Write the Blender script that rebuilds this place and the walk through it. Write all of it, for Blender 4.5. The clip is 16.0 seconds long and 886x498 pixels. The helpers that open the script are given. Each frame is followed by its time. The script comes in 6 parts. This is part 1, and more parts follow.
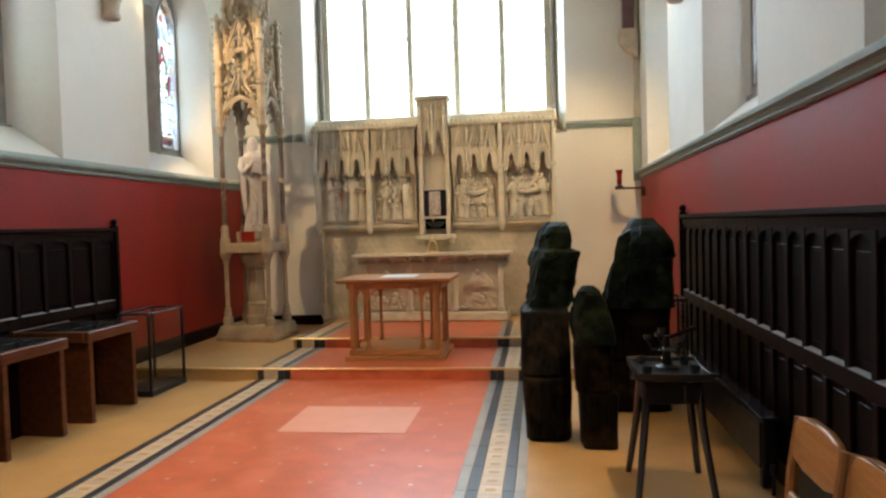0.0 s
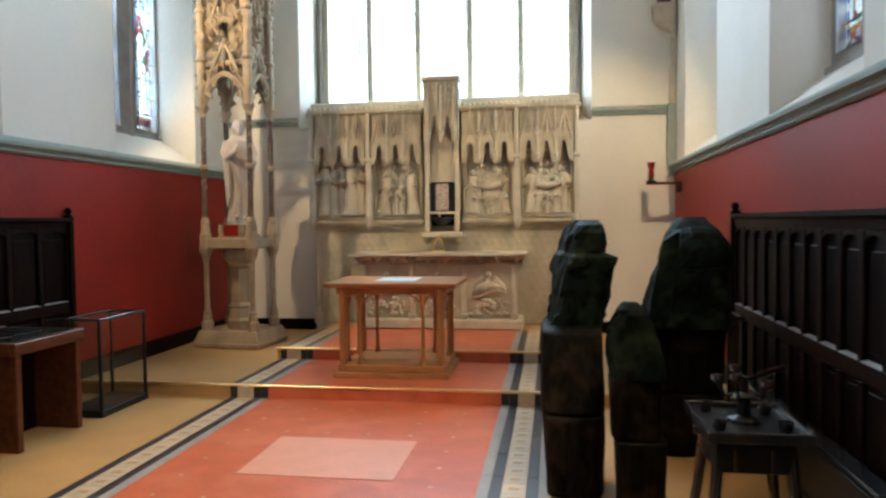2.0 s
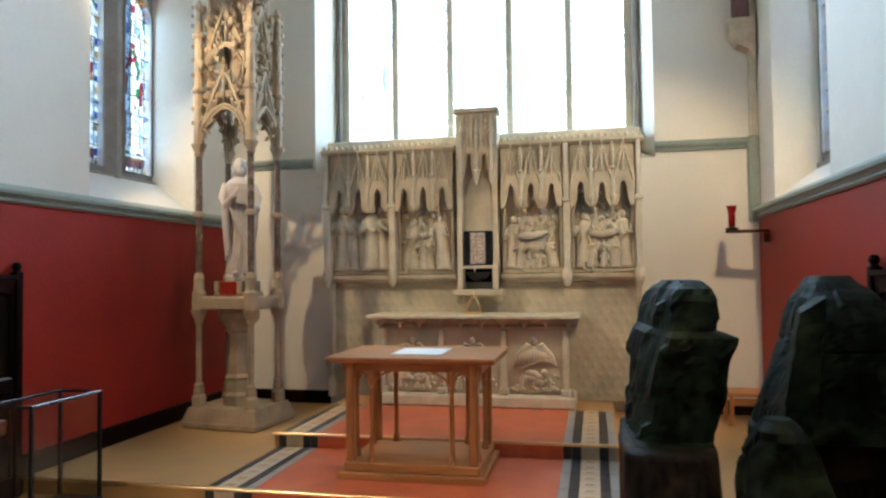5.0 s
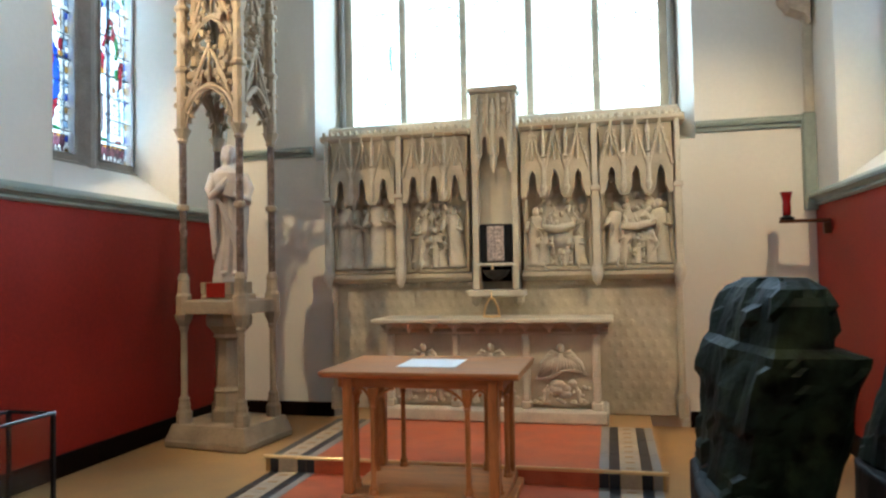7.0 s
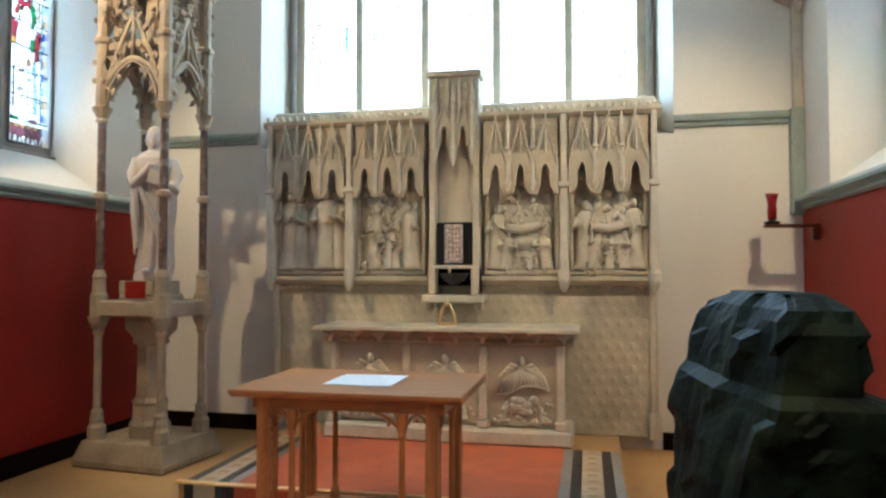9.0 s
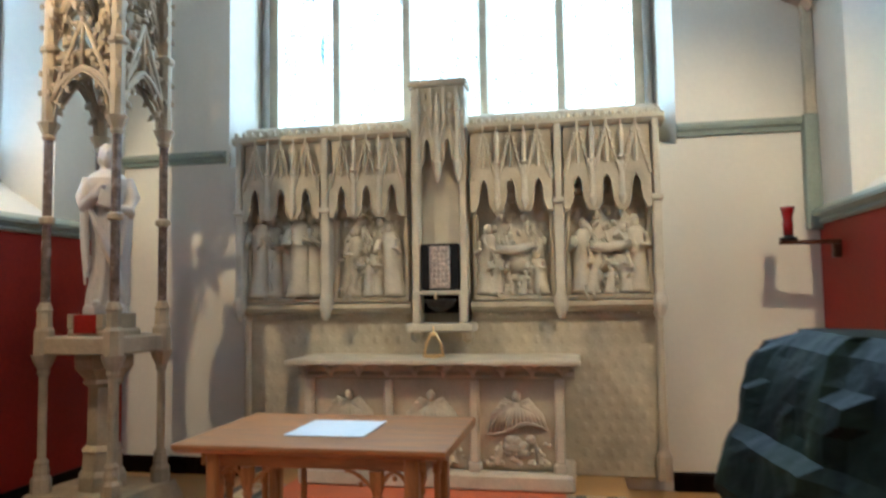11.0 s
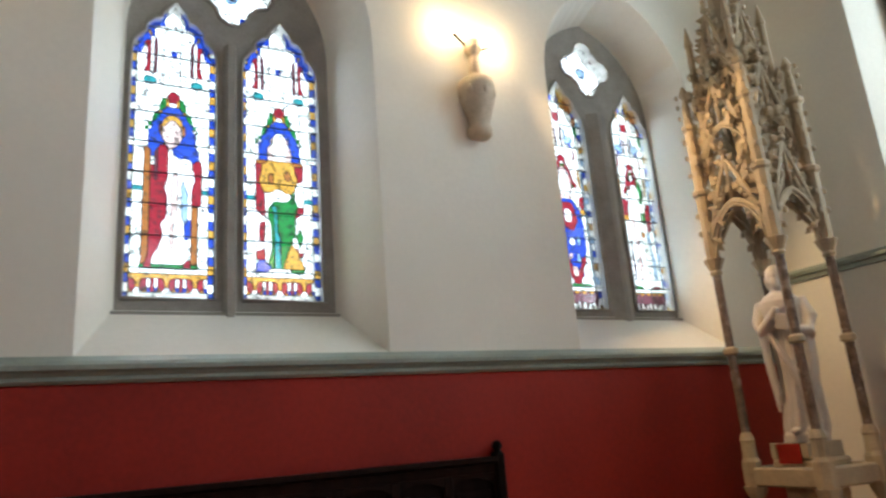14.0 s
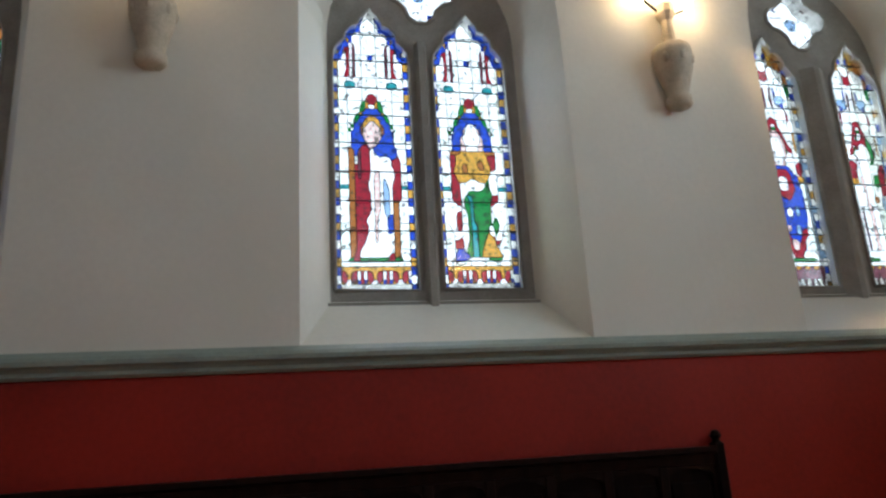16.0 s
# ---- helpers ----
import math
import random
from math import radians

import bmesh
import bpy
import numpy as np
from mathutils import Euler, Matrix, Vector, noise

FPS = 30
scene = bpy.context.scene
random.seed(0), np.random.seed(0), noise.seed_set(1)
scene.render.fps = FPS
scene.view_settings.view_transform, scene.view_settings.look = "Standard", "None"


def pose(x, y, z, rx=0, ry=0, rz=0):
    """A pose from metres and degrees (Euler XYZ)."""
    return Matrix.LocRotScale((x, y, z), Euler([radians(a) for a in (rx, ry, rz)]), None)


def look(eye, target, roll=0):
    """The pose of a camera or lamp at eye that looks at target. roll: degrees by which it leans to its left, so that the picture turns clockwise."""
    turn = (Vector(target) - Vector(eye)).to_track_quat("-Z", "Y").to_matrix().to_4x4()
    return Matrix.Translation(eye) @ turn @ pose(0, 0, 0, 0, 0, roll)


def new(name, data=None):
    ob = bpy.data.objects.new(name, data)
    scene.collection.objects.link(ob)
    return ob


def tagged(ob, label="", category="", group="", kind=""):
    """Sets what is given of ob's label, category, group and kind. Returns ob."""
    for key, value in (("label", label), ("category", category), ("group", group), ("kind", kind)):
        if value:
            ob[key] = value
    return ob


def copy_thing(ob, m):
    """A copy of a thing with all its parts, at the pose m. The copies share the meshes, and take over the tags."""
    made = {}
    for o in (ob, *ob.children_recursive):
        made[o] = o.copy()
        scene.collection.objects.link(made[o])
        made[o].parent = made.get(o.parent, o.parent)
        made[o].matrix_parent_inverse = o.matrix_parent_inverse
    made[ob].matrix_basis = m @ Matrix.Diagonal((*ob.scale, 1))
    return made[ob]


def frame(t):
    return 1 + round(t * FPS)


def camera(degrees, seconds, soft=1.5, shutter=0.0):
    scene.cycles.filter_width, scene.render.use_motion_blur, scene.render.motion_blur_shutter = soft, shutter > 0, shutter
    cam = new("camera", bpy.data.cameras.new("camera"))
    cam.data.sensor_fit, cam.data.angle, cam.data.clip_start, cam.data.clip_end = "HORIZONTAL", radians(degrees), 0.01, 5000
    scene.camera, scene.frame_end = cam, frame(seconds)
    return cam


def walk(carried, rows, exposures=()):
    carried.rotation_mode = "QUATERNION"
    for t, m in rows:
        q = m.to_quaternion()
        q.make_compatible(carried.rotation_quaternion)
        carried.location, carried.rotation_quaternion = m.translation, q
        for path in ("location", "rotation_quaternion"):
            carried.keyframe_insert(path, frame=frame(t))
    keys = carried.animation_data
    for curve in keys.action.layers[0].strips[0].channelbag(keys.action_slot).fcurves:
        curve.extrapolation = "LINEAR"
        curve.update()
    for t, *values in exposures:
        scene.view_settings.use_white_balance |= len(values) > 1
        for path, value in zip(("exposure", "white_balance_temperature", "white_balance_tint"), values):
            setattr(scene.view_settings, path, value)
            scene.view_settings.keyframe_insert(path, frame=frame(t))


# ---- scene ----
cam = camera(64.8, 16.0, soft=2.4, shutter=0.5)
PATH = [
    (0, (-0.226, -0.14, 1.618), (-0.508, 1.838, 1.547), -1.7),
    (0.5, (-0.17, 0.155, 1.627), (-0.459, 2.133, 1.565), -1.1),
    (1, (-0.213, 0.415, 1.613), (-0.411, 2.405, 1.574), -0.2),
    (1.5, (-0.319, 0.67, 1.619), (-0.47, 2.663, 1.559), -1.9),
    (2, (-0.325, 0.951, 1.612), (-0.64, 2.924, 1.532), -0.7),
    (2.5, (-0.292, 1.22, 1.615), (-0.655, 3.185, 1.53), -1.2),
    (3, (-0.344, 1.484, 1.608), (-0.648, 3.46, 1.569), -2.2),
    (3.5, (-0.406, 1.686, 1.641), (-0.764, 3.654, 1.615), -1.9),
    (4, (-0.348, 1.957, 1.644), (-0.83, 3.898, 1.663), -0.6),
    (4.5, (-0.441, 2.147, 1.64), (-0.919, 4.087, 1.729), 1.0),
    (5, (-0.511, 2.347, 1.656), (-0.934, 4.301, 1.725), -0.7),
    (7.5, (-0.681, 3.336, 1.647), (-1.186, 5.27, 1.719), -1.5),
    (8, (-0.596, 3.497, 1.664), (-1.283, 5.37, 1.798), -0.5),
    (8.5, (-0.588, 3.651, 1.631), (-1.141, 5.571, 1.713), -0.2),
    (8.7, (-0.591, 3.728, 1.648), (-1.023, 5.679, 1.714), 0.7),
    (10.8, (-0.619, 4.351, 1.672), (-0.979, 6.316, 1.765), -1.1),
    (11, (-0.648, 4.383, 1.692), (-1.03, 6.342, 1.826), -0.9),
    (11.5, (-0.76, 4.451, 1.696), (-1.215, 6.381, 1.958), -1.4),
    (12, (-0.779, 4.464, 1.719), (-1.594, 6.271, 1.988), -1.5),
    (12.5, (-0.798, 4.477, 1.728), (-1.935, 6.081, 2.094), -3.0),
    (13, (-0.777, 4.441, 1.748), (-2.176, 5.809, 2.163), -4.3),
    (13.5, (-0.791, 4.393, 1.763), (-2.376, 5.515, 2.24), -4.7),
    (14, (-0.78, 4.365, 1.816), (-2.471, 5.297, 2.34), -4.6),
    (14.5, (-0.782, 4.324, 1.815), (-2.529, 5.144, 2.339), -4.6),
    (15, (-0.837, 4.303, 1.82), (-2.653, 4.968, 2.329), -4.7),
    (15.5, (-0.873, 4.244, 1.827), (-2.726, 4.793, 2.34), -4.5),
    (16, (-0.839, 4.326, 1.835), (-2.723, 4.757, 2.353), -3.4),
]
walk(cam, [(t, look(eye, target, roll)) for t, eye, target, roll in PATH], exposures=[(0.0, 0.14, 5900, 5), (2.5, 0.11, 5300, 3), (5.0, 0.09, 5200, 3), (8.0, 0.05, 5100, 2), (11.0, 0.02, 4880, 1), (12.5, -0.32, 5300, 3), (13.2, -0.45, 5700, 7), (14.0, -0.38, 6200, 8), (15.2, -0.42, 6300, 8), (15.6, -0.44, 6250, 8), (16.0, -0.95, 6000, 8)])
from mathutils.geometry import tessellate_polygon

# ---- plan, in metres ----
XL, XR, YE, YW, ZTOP = -4.88, 1.21, 10.28, -2.6, 8.6   # inner wall faces and ceiling
XG, YG = -5.37, 10.8                                  # glass planes, north and east
XGR = XR + 0.43                                       # glass plane, south
Z1, Z2 = 0.12, 0.24                                   # levels of the two steps
Y1, Y2 = 6.98, 8.20                                   # their front edges
RAIL = 2.26                                           # middle of the dado rail
CX = -1.79                                            # axis of altar and east window
SHAPE = 1.075                                         # the north windows are this much larger than the south ones
RAIL_NORTH = 2.293


def along_north(y):
    return 4.3 + (y - 4.3) * SHAPE


def up_north(z):
    return 1.82 + (z - 1.82) * SHAPE


# ---- world and lamps ----
world = bpy.data.worlds.new("sky")
scene.world = world
world.use_nodes = True
sky = world.node_tree.nodes.new("ShaderNodeTexSky")
sky.sky_type, sky.sun_disc = "NISHITA", False
sky.sun_elevation, sky.sun_rotation = radians(40), radians(20)
back = world.node_tree.nodes["Background"]
back.inputs["Strength"].default_value = 0.12
world.node_tree.links.new(sky.outputs[0], back.inputs["Color"])


def lamp(name, kind, m, watts, color, **more):
    data = bpy.data.lights.new(name, kind)
    data.energy, data.color = watts, color
    if kind == "AREA":
        data.shape, data.size, data.size_y = "RECTANGLE", more["size"], more["size_y"]
    if kind == "SPOT":
        data.spot_size, data.spot_blend, data.shadow_soft_size = radians(more["cone"]), more.get("blend", 0.5), more.get("soft", 0.04)
    if kind == "POINT":
        data.shadow_soft_size = more.get("soft", 0.05)
    if kind == "SUN":
        data.angle = radians(more["angle"])
    ob = new(name, data)
    ob.matrix_world = m
    return ob


DAY = (0.78, 0.91, 1.0)
WARM = (1.0, 0.65, 0.32)
lamp("daylight_east", "AREA", look((CX, YG + 0.45, 5.4), (CX, 0, 4.6)), 930, DAY, size=4.2, size_y=5.0)
for y in (5.27, 8.6):
    lamp("daylight_north", "AREA", look((XG - 0.5, y, 4.0), (0, y, 3.7)), 245, DAY, size=1.7, size_y=3.3)
for y in (2.4, 5.55, 8.8):
    lamp("daylight_south", "AREA", look((XGR + 0.5, y, 3.9), (-4, y, 3.6)), 140, DAY, size=1.7, size_y=3.2)
lamp("sun", "SUN", look((6, 14, 12), (-1, 8, 0)), 0.6, (1, 0.95, 0.88), angle=15)
# lamp heads on the four wall corbels; the south nave one is added, unseen fill
lamp("corbel_lamp_north", "SPOT", look((-4.76, 7.20, 4.88), (-3.1, 10.0, 1.6)), 400, WARM, cone=68, blend=0.5, soft=0.035)
lamp("corbel_lamp_south", "SPOT", look((1.04, 7.30, 4.62), (-0.1, 10.0, 1.9)), 320, WARM, cone=64, blend=0.7, soft=0.035)
lamp("corbel_lamp_nave_north", "SPOT", look((-4.62, 3.85, 4.90), (-2.0, 4.9, 0.0)), 390, WARM, cone=62, blend=0.8, soft=0.05)
lamp("corbel_lamp_nave_south", "SPOT", look((1.03, 4.15, 4.70), (-1.6, 5.0, 0.0)), 430, WARM, cone=62, blend=0.8, soft=0.05)
# the last bulb belongs to the added south nave corbel
for x, y, z in ((XL + 0.14, 6.80, 4.85), (XL + 0.14, 7.16, 4.79), (XL + 0.14, 3.52, 4.90), (1.07, 7.2, 4.62), (1.07, 4.15, 4.7)):
    lamp("bulb_light", "POINT", pose(x, y, z), 15 if x < -4 else 14, WARM, soft=0.05)


# ---- materials ----
def material(name, base, rough=0.6, metal=0.0, vary=0.12, scale=6.0, grain=60.0, bump=0.15, stretch=(1, 1, 1), dark=None, piece=0.0, coat=0.0, stain=None):
    m = bpy.data.materials.new(name)
    m.use_nodes = True
    nt = m.node_tree
    N, L = nt.nodes, nt.links
    b = N["Principled BSDF"]
    b.inputs["Roughness"].default_value, b.inputs["Metallic"].default_value = rough, metal
    b.inputs["Coat Weight"].default_value = coat
    co = N.new("ShaderNodeTexCoord")
    mp = N.new("ShaderNodeMapping")
    mp.inputs["Scale"].default_value = stretch
    L.new(co.outputs["Object"], mp.inputs[0])
    big, fine = N.new("ShaderNodeTexNoise"), N.new("ShaderNodeTexNoise")
    big.inputs["Scale"].default_value, fine.inputs["Scale"].default_value = scale, grain
    big.inputs["Detail"].default_value, fine.inputs["Detail"].default_value = 5, 4
    L.new(mp.outputs[0], big.inputs[0])
    L.new(mp.outputs[0], fine.inputs[0])
    ramp = N.new("ShaderNodeValToRGB")
    dk = dark or [c * (1 - 2.2 * vary) for c in base]
    ramp.color_ramp.elements[0].position, ramp.color_ramp.elements[1].position = 0.28, 0.72
    ramp.color_ramp.elements[0].color = (*[max(0.0, c) for c in dk], 1)
    ramp.color_ramp.elements[1].color = (*[min(1.0, c * (1 + vary)) for c in base], 1)
    mix = N.new("ShaderNodeMath")
    mix.operation = "MULTIPLY_ADD"
    L.new(fine.outputs[0], mix.inputs[0])
    mix.inputs[1].default_value = 0.45
    half = N.new("ShaderNodeMath")
    half.operation = "MULTIPLY_ADD"
    L.new(big.outputs[0], half.inputs[0])
    half.inputs[1].default_value, half.inputs[2].default_value = 1.0, -0.225
    L.new(half.outputs[0], mix.inputs[2])
    L.new(mix.outputs[0], ramp.inputs[0])
    out = ramp.outputs[0]
    if piece:
        info, hsv = N.new("ShaderNodeObjectInfo"), N.new("ShaderNodeHueSaturation")
        mr = N.new("ShaderNodeMapRange")
        mr.inputs["To Min"].default_value, mr.inputs["To Max"].default_value = 1 - piece, 1 + piece
        L.new(info.outputs["Random"], mr.inputs[0])
        L.new(mr.outputs[0], hsv.inputs["Value"])
        L.new(out, hsv.inputs["Color"])
        out = hsv.outputs[0]
    if stain:
        sn, sr, sm = N.new("ShaderNodeTexNoise"), N.new("ShaderNodeValToRGB"), N.new("ShaderNodeMix")
        sn.inputs["Scale"].default_value, sn.inputs["Detail"].default_value = stain[1], 6
        L.new(co.outputs["Object"], sn.inputs[0])
        sr.color_ramp.elements[0].position, sr.color_ramp.elements[1].position = 0.5, 0.72
        L.new(sn.outputs[0], sr.inputs[0])
        sm.data_type = "RGBA"
        L.new(sr.outputs[0], sm.inputs["Factor"])
        L.new(out, sm.inputs["A"])
        sm.inputs["B"].default_value = (*stain[0], 1)
        out = sm.outputs["Result"]
    L.new(out, b.inputs["Base Color"])
    rr = N.new("ShaderNodeMapRange")
    rr.inputs["To Min"].default_value, rr.inputs["To Max"].default_value = max(0.02, rough - 0.12), min(1, rough + 0.12)
    L.new(big.outputs[0], rr.inputs[0])
    L.new(rr.outputs[0], b.inputs["Roughness"])
    bp = N.new("ShaderNodeBump")
    bp.inputs["Strength"].default_value, bp.inputs["Distance"].default_value = bump, 0.01
    L.new(mix.outputs[0], bp.inputs["Height"])
    L.new(bp.outputs[0], b.inputs["Normal"])
    return m


def glass_material(name, color, clear=0.9, painted=True):
    """Thin coloured glass: light passes in its colour, with a faint gloss."""
    m = bpy.data.materials.new(name)
    m.use_nodes = True
    N, L = m.node_tree.nodes, m.node_tree.links
    N.remove(N["Principled BSDF"])
    tr, gl, mx = N.new("ShaderNodeBsdfTransparent"), N.new("ShaderNodeBsdfGlossy"), N.new("ShaderNodeMixShader")
    gl.inputs["Roughness"].default_value = 0.15
    no, rp = N.new("ShaderNodeTexNoise"), N.new("ShaderNodeValToRGB")
    co = N.new("ShaderNodeTexCoord")
    L.new(co.outputs["Object"], no.inputs[0])
    no.inputs["Scale"].default_value, no.inputs["Detail"].default_value = 30, 5
    low = 0.22 if painted else 0.97
    rp.color_ramp.elements[0].position, rp.color_ramp.elements[1].position = 0.36, 0.62
    rp.color_ramp.elements[0].color = (*[c * low for c in color], 1)
    rp.color_ramp.elements[1].color = (*color, 1)
    mid = rp.color_ramp.elements.new(0.43)
    mid.color = (*[c * (0.75 if painted else 0.98) for c in color], 1)
    L.new(no.outputs[0], rp.inputs[0])
    L.new(rp.outputs[0], tr.inputs["Color"])
    mx.inputs[0].default_value = 1 - clear
    L.new(tr.outputs[0], mx.inputs[1])
    L.new(gl.outputs[0], mx.inputs[2])
    L.new(mx.outputs[0], N["Material Output"].inputs[0])
    return m


PLASTER = material("cream_plaster", (0.72, 0.69, 0.61), 0.75, vary=0.035, scale=1.2, grain=25, bump=0.10, stain=((0.68, 0.645, 0.555), 0.9))
RED = material("red_paint", (0.275, 0.0150, 0.0068), 0.55, vary=0.12, scale=1.0, grain=30, bump=0.05)
GREEN_STONE = material("grey_green_painted_stone", (0.27, 0.32, 0.28), 0.5, vary=0.1, scale=3, grain=40, bump=0.1)
FRAME_STONE = material("grey_window_stone", (0.30, 0.28, 0.25), 0.75, vary=0.12, scale=5, grain=60, bump=0.2)
STONE = material("carved_sandstone", (0.54, 0.475, 0.34), 0.75, vary=0.12, scale=4, grain=70, bump=0.25)
STONE_PALE = material("pale_limestone", (0.60, 0.545, 0.415), 0.72, vary=0.1, scale=5, grain=70, bump=0.2)
CANOPY_STONE = material("golden_canopy_stone", (0.37, 0.29, 0.185), 0.78, vary=0.14, scale=5, grain=70, bump=0.25)
MARBLE = material("white_marble", (0.49, 0.435, 0.37), 0.4, vary=0.06, scale=6, grain=50, bump=0.05)
SHAFT = material("brown_marble_shaft", (0.16, 0.11, 0.08), 0.25, vary=0.25, scale=14, grain=60, bump=0.03)
BUFF = material("buff_floor", (0.48, 0.29, 0.11), 0.42, vary=0.08, scale=3, grain=50, bump=0.06, piece=0.06)
RED_TILE = material("terracotta_floor", (0.56, 0.135, 0.055), 0.36, vary=0.1, scale=5, grain=60, bump=0.06, stain=((0.60, 0.18, 0.09), 2.5))
PINK_TILE = material("pale_pink_slab", (0.72, 0.34, 0.24), 0.36, vary=0.05, scale=6, grain=60, bump=0.04)
BLACK_TILE = material("black_border", (0.035, 0.035, 0.04), 0.35, vary=0.2, piece=0.1)
CREAM_TILE = material("cream_border", (0.58, 0.46, 0.31), 0.42, vary=0.12, piece=0.08)
BLUE_TILE = material("blue_grey_border", (0.34, 0.32, 0.29), 0.4, vary=0.1, piece=0.06)
BRASS = material("brass_nosing", (0.92, 0.68, 0.34), 0.34, metal=1.0, vary=0.02, bump=0.0)
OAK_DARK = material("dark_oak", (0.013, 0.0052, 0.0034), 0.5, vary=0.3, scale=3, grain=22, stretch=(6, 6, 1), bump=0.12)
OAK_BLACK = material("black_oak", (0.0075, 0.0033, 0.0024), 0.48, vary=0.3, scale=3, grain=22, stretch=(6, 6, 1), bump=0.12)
OAK = material("golden_oak", (0.45, 0.20, 0.062), 0.38, vary=0.18, scale=2.5, grain=18, stretch=(1, 8, 8), bump=0.08)
OAK_UP = material("golden_oak_upright", (0.42, 0.182, 0.055), 0.38, vary=0.18, scale=2.5, grain=18, stretch=(8, 8, 1), bump=0.08)
BROWN_WOOD = material("brown_wood", (0.10, 0.034, 0.013), 0.4, vary=0.2, scale=3, grain=20, stretch=(6, 1, 6), bump=0.1)
BOG_OAK = material("blackened_bog_oak", (0.008, 0.0065, 0.0045), 0.55, vary=0.5, scale=5, grain=30, stretch=(6, 6, 1), bump=0.6, stain=((0.034, 0.022, 0.012), 5.0))
BOG_GREEN = material("green_black_carved_stone", (0.006, 0.0105, 0.007), 0.6, vary=0.5, scale=7, grain=24, bump=0.8, stain=((0.020, 0.028, 0.015), 6.0))
BLACK = material("black_metal", (0.012, 0.012, 0.013), 0.35, vary=0.2, bump=0.05)
SILVER = material("polished_silver", (0.72, 0.60, 0.50), 0.35, metal=0.55, vary=0.25, scale=30, bump=0.6, grain=90)
PAPER = material("white_paper", (0.82, 0.82, 0.80), 0.7, vary=0.02, bump=0.02)
LEAD = material("lead", (0.03, 0.03, 0.032), 0.6, metal=0.3, vary=0.2)
RED_GLASS = material("ruby_glass", (0.25, 0.008, 0.008), 0.12, vary=0.1, bump=0.0, coat=0.5)
CEILING = material("timber_ceiling", (0.16, 0.10, 0.06), 0.6, vary=0.2, scale=2, grain=20, stretch=(8, 1, 8))
# chair wood with the light on the backrest painted into its colour
CHAIR_OAK_LIT = material("light_beech", (0.55, 0.215, 0.045), 0.33, vary=0.15, scale=2.5, grain=18, stretch=(8, 1, 8), bump=0.06)
PURPLE = material("purple_brown_paint", (0.10, 0.045, 0.05), 0.45, vary=0.15, bump=0.05)


for dull, level in ((BOG_OAK, 0.05), (BOG_GREEN, 0.05), (OAK_BLACK, 0.06), (OAK_DARK, 0.08), (RED, 0.24), (BLACK, 0.2), (MARBLE, 0.3), (BROWN_WOOD, 0.25)):
    dull.node_tree.nodes["Principled BSDF"].inputs["Specular IOR Level"].default_value = level


# ---- mesh helpers ----
def box(bm, x0, x1, y0, y1, z0, z1):
    v = [bm.verts.new((x, y, z)) for z in (z0, z1) for y in (y0, y1) for x in (x0, x1)]
    for f in ((0, 2, 3, 1), (4, 5, 7, 6), (0, 1, 5, 4), (2, 6, 7, 3), (0, 4, 6, 2), (1, 3, 7, 5)):
        bm.faces.new([v[n] for n in f])
    return v


def bevel(bm, w=0.006, seg=1):
    bmesh.ops.bevel(bm, geom=bm.edges[:], offset=w, segments=seg, affect="EDGES", profile=0.6)
    return bm


def boxes(*rows, w=0.0):
    bm = bmesh.new()
    for r in rows:
        box(bm, *r)
    return bevel(bm, w) if w else bm


def lathe(bm, profile, x=0, y=0, n=12, turn=0.0, squash=1.0):
    """Turns a profile of (radius, z) about the upright at x, y."""
    rings = []
    for r, z in profile:
        rings.append([bm.verts.new((x + r * math.cos(2 * math.pi * k / n + turn), y + squash * r * math.sin(2 * math.pi * k / n + turn), z)) for k in range(n)])
    for a, b in zip(rings, rings[1:]):
        for k in range(n):
            bm.faces.new((a[k], a[(k + 1) % n], b[(k + 1) % n], b[k]))
    bm.faces.new(rings[0][::-1])
    bm.faces.new(rings[-1])
    return bm


def tube(bm, points, r, n=6):
    """A round bar along points; r is one radius or one for each point."""
    rs = r if isinstance(r, (list, tuple)) else [r] * len(points)
    pts = [Vector(p) for p in points]
    rings = []
    for i, p in enumerate(pts):
        d = (pts[min(i + 1, len(pts) - 1)] - pts[max(i - 1, 0)]).normalized()
        u = d.cross(Vector((0.3, 0.2, 0.93))).normalized()
        w = d.cross(u)
        rings.append([bm.verts.new(p + rs[i] * (math.cos(2 * math.pi * k / n) * u + math.sin(2 * math.pi * k / n) * w)) for k in range(n)])
    for a, b in zip(rings, rings[1:]):
        for k in range(n):
            bm.faces.new((a[k], a[(k + 1) % n], b[(k + 1) % n], b[k]))
    bm.faces.new(rings[0][::-1])
    bm.faces.new(rings[-1])
    return bm


def lump(bm, x, y, z, rx, ry, rz, n=8, turn=(0, 0, 0)):
    """A rounded lump, as in carved relief."""
    m = pose(x, y, z, *turn) @ Matrix.Diagonal((rx, ry, rz, 1))
    bmesh.ops.create_uvsphere(bm, u_segments=n, v_segments=max(4, n - 2), radius=1, matrix=m)


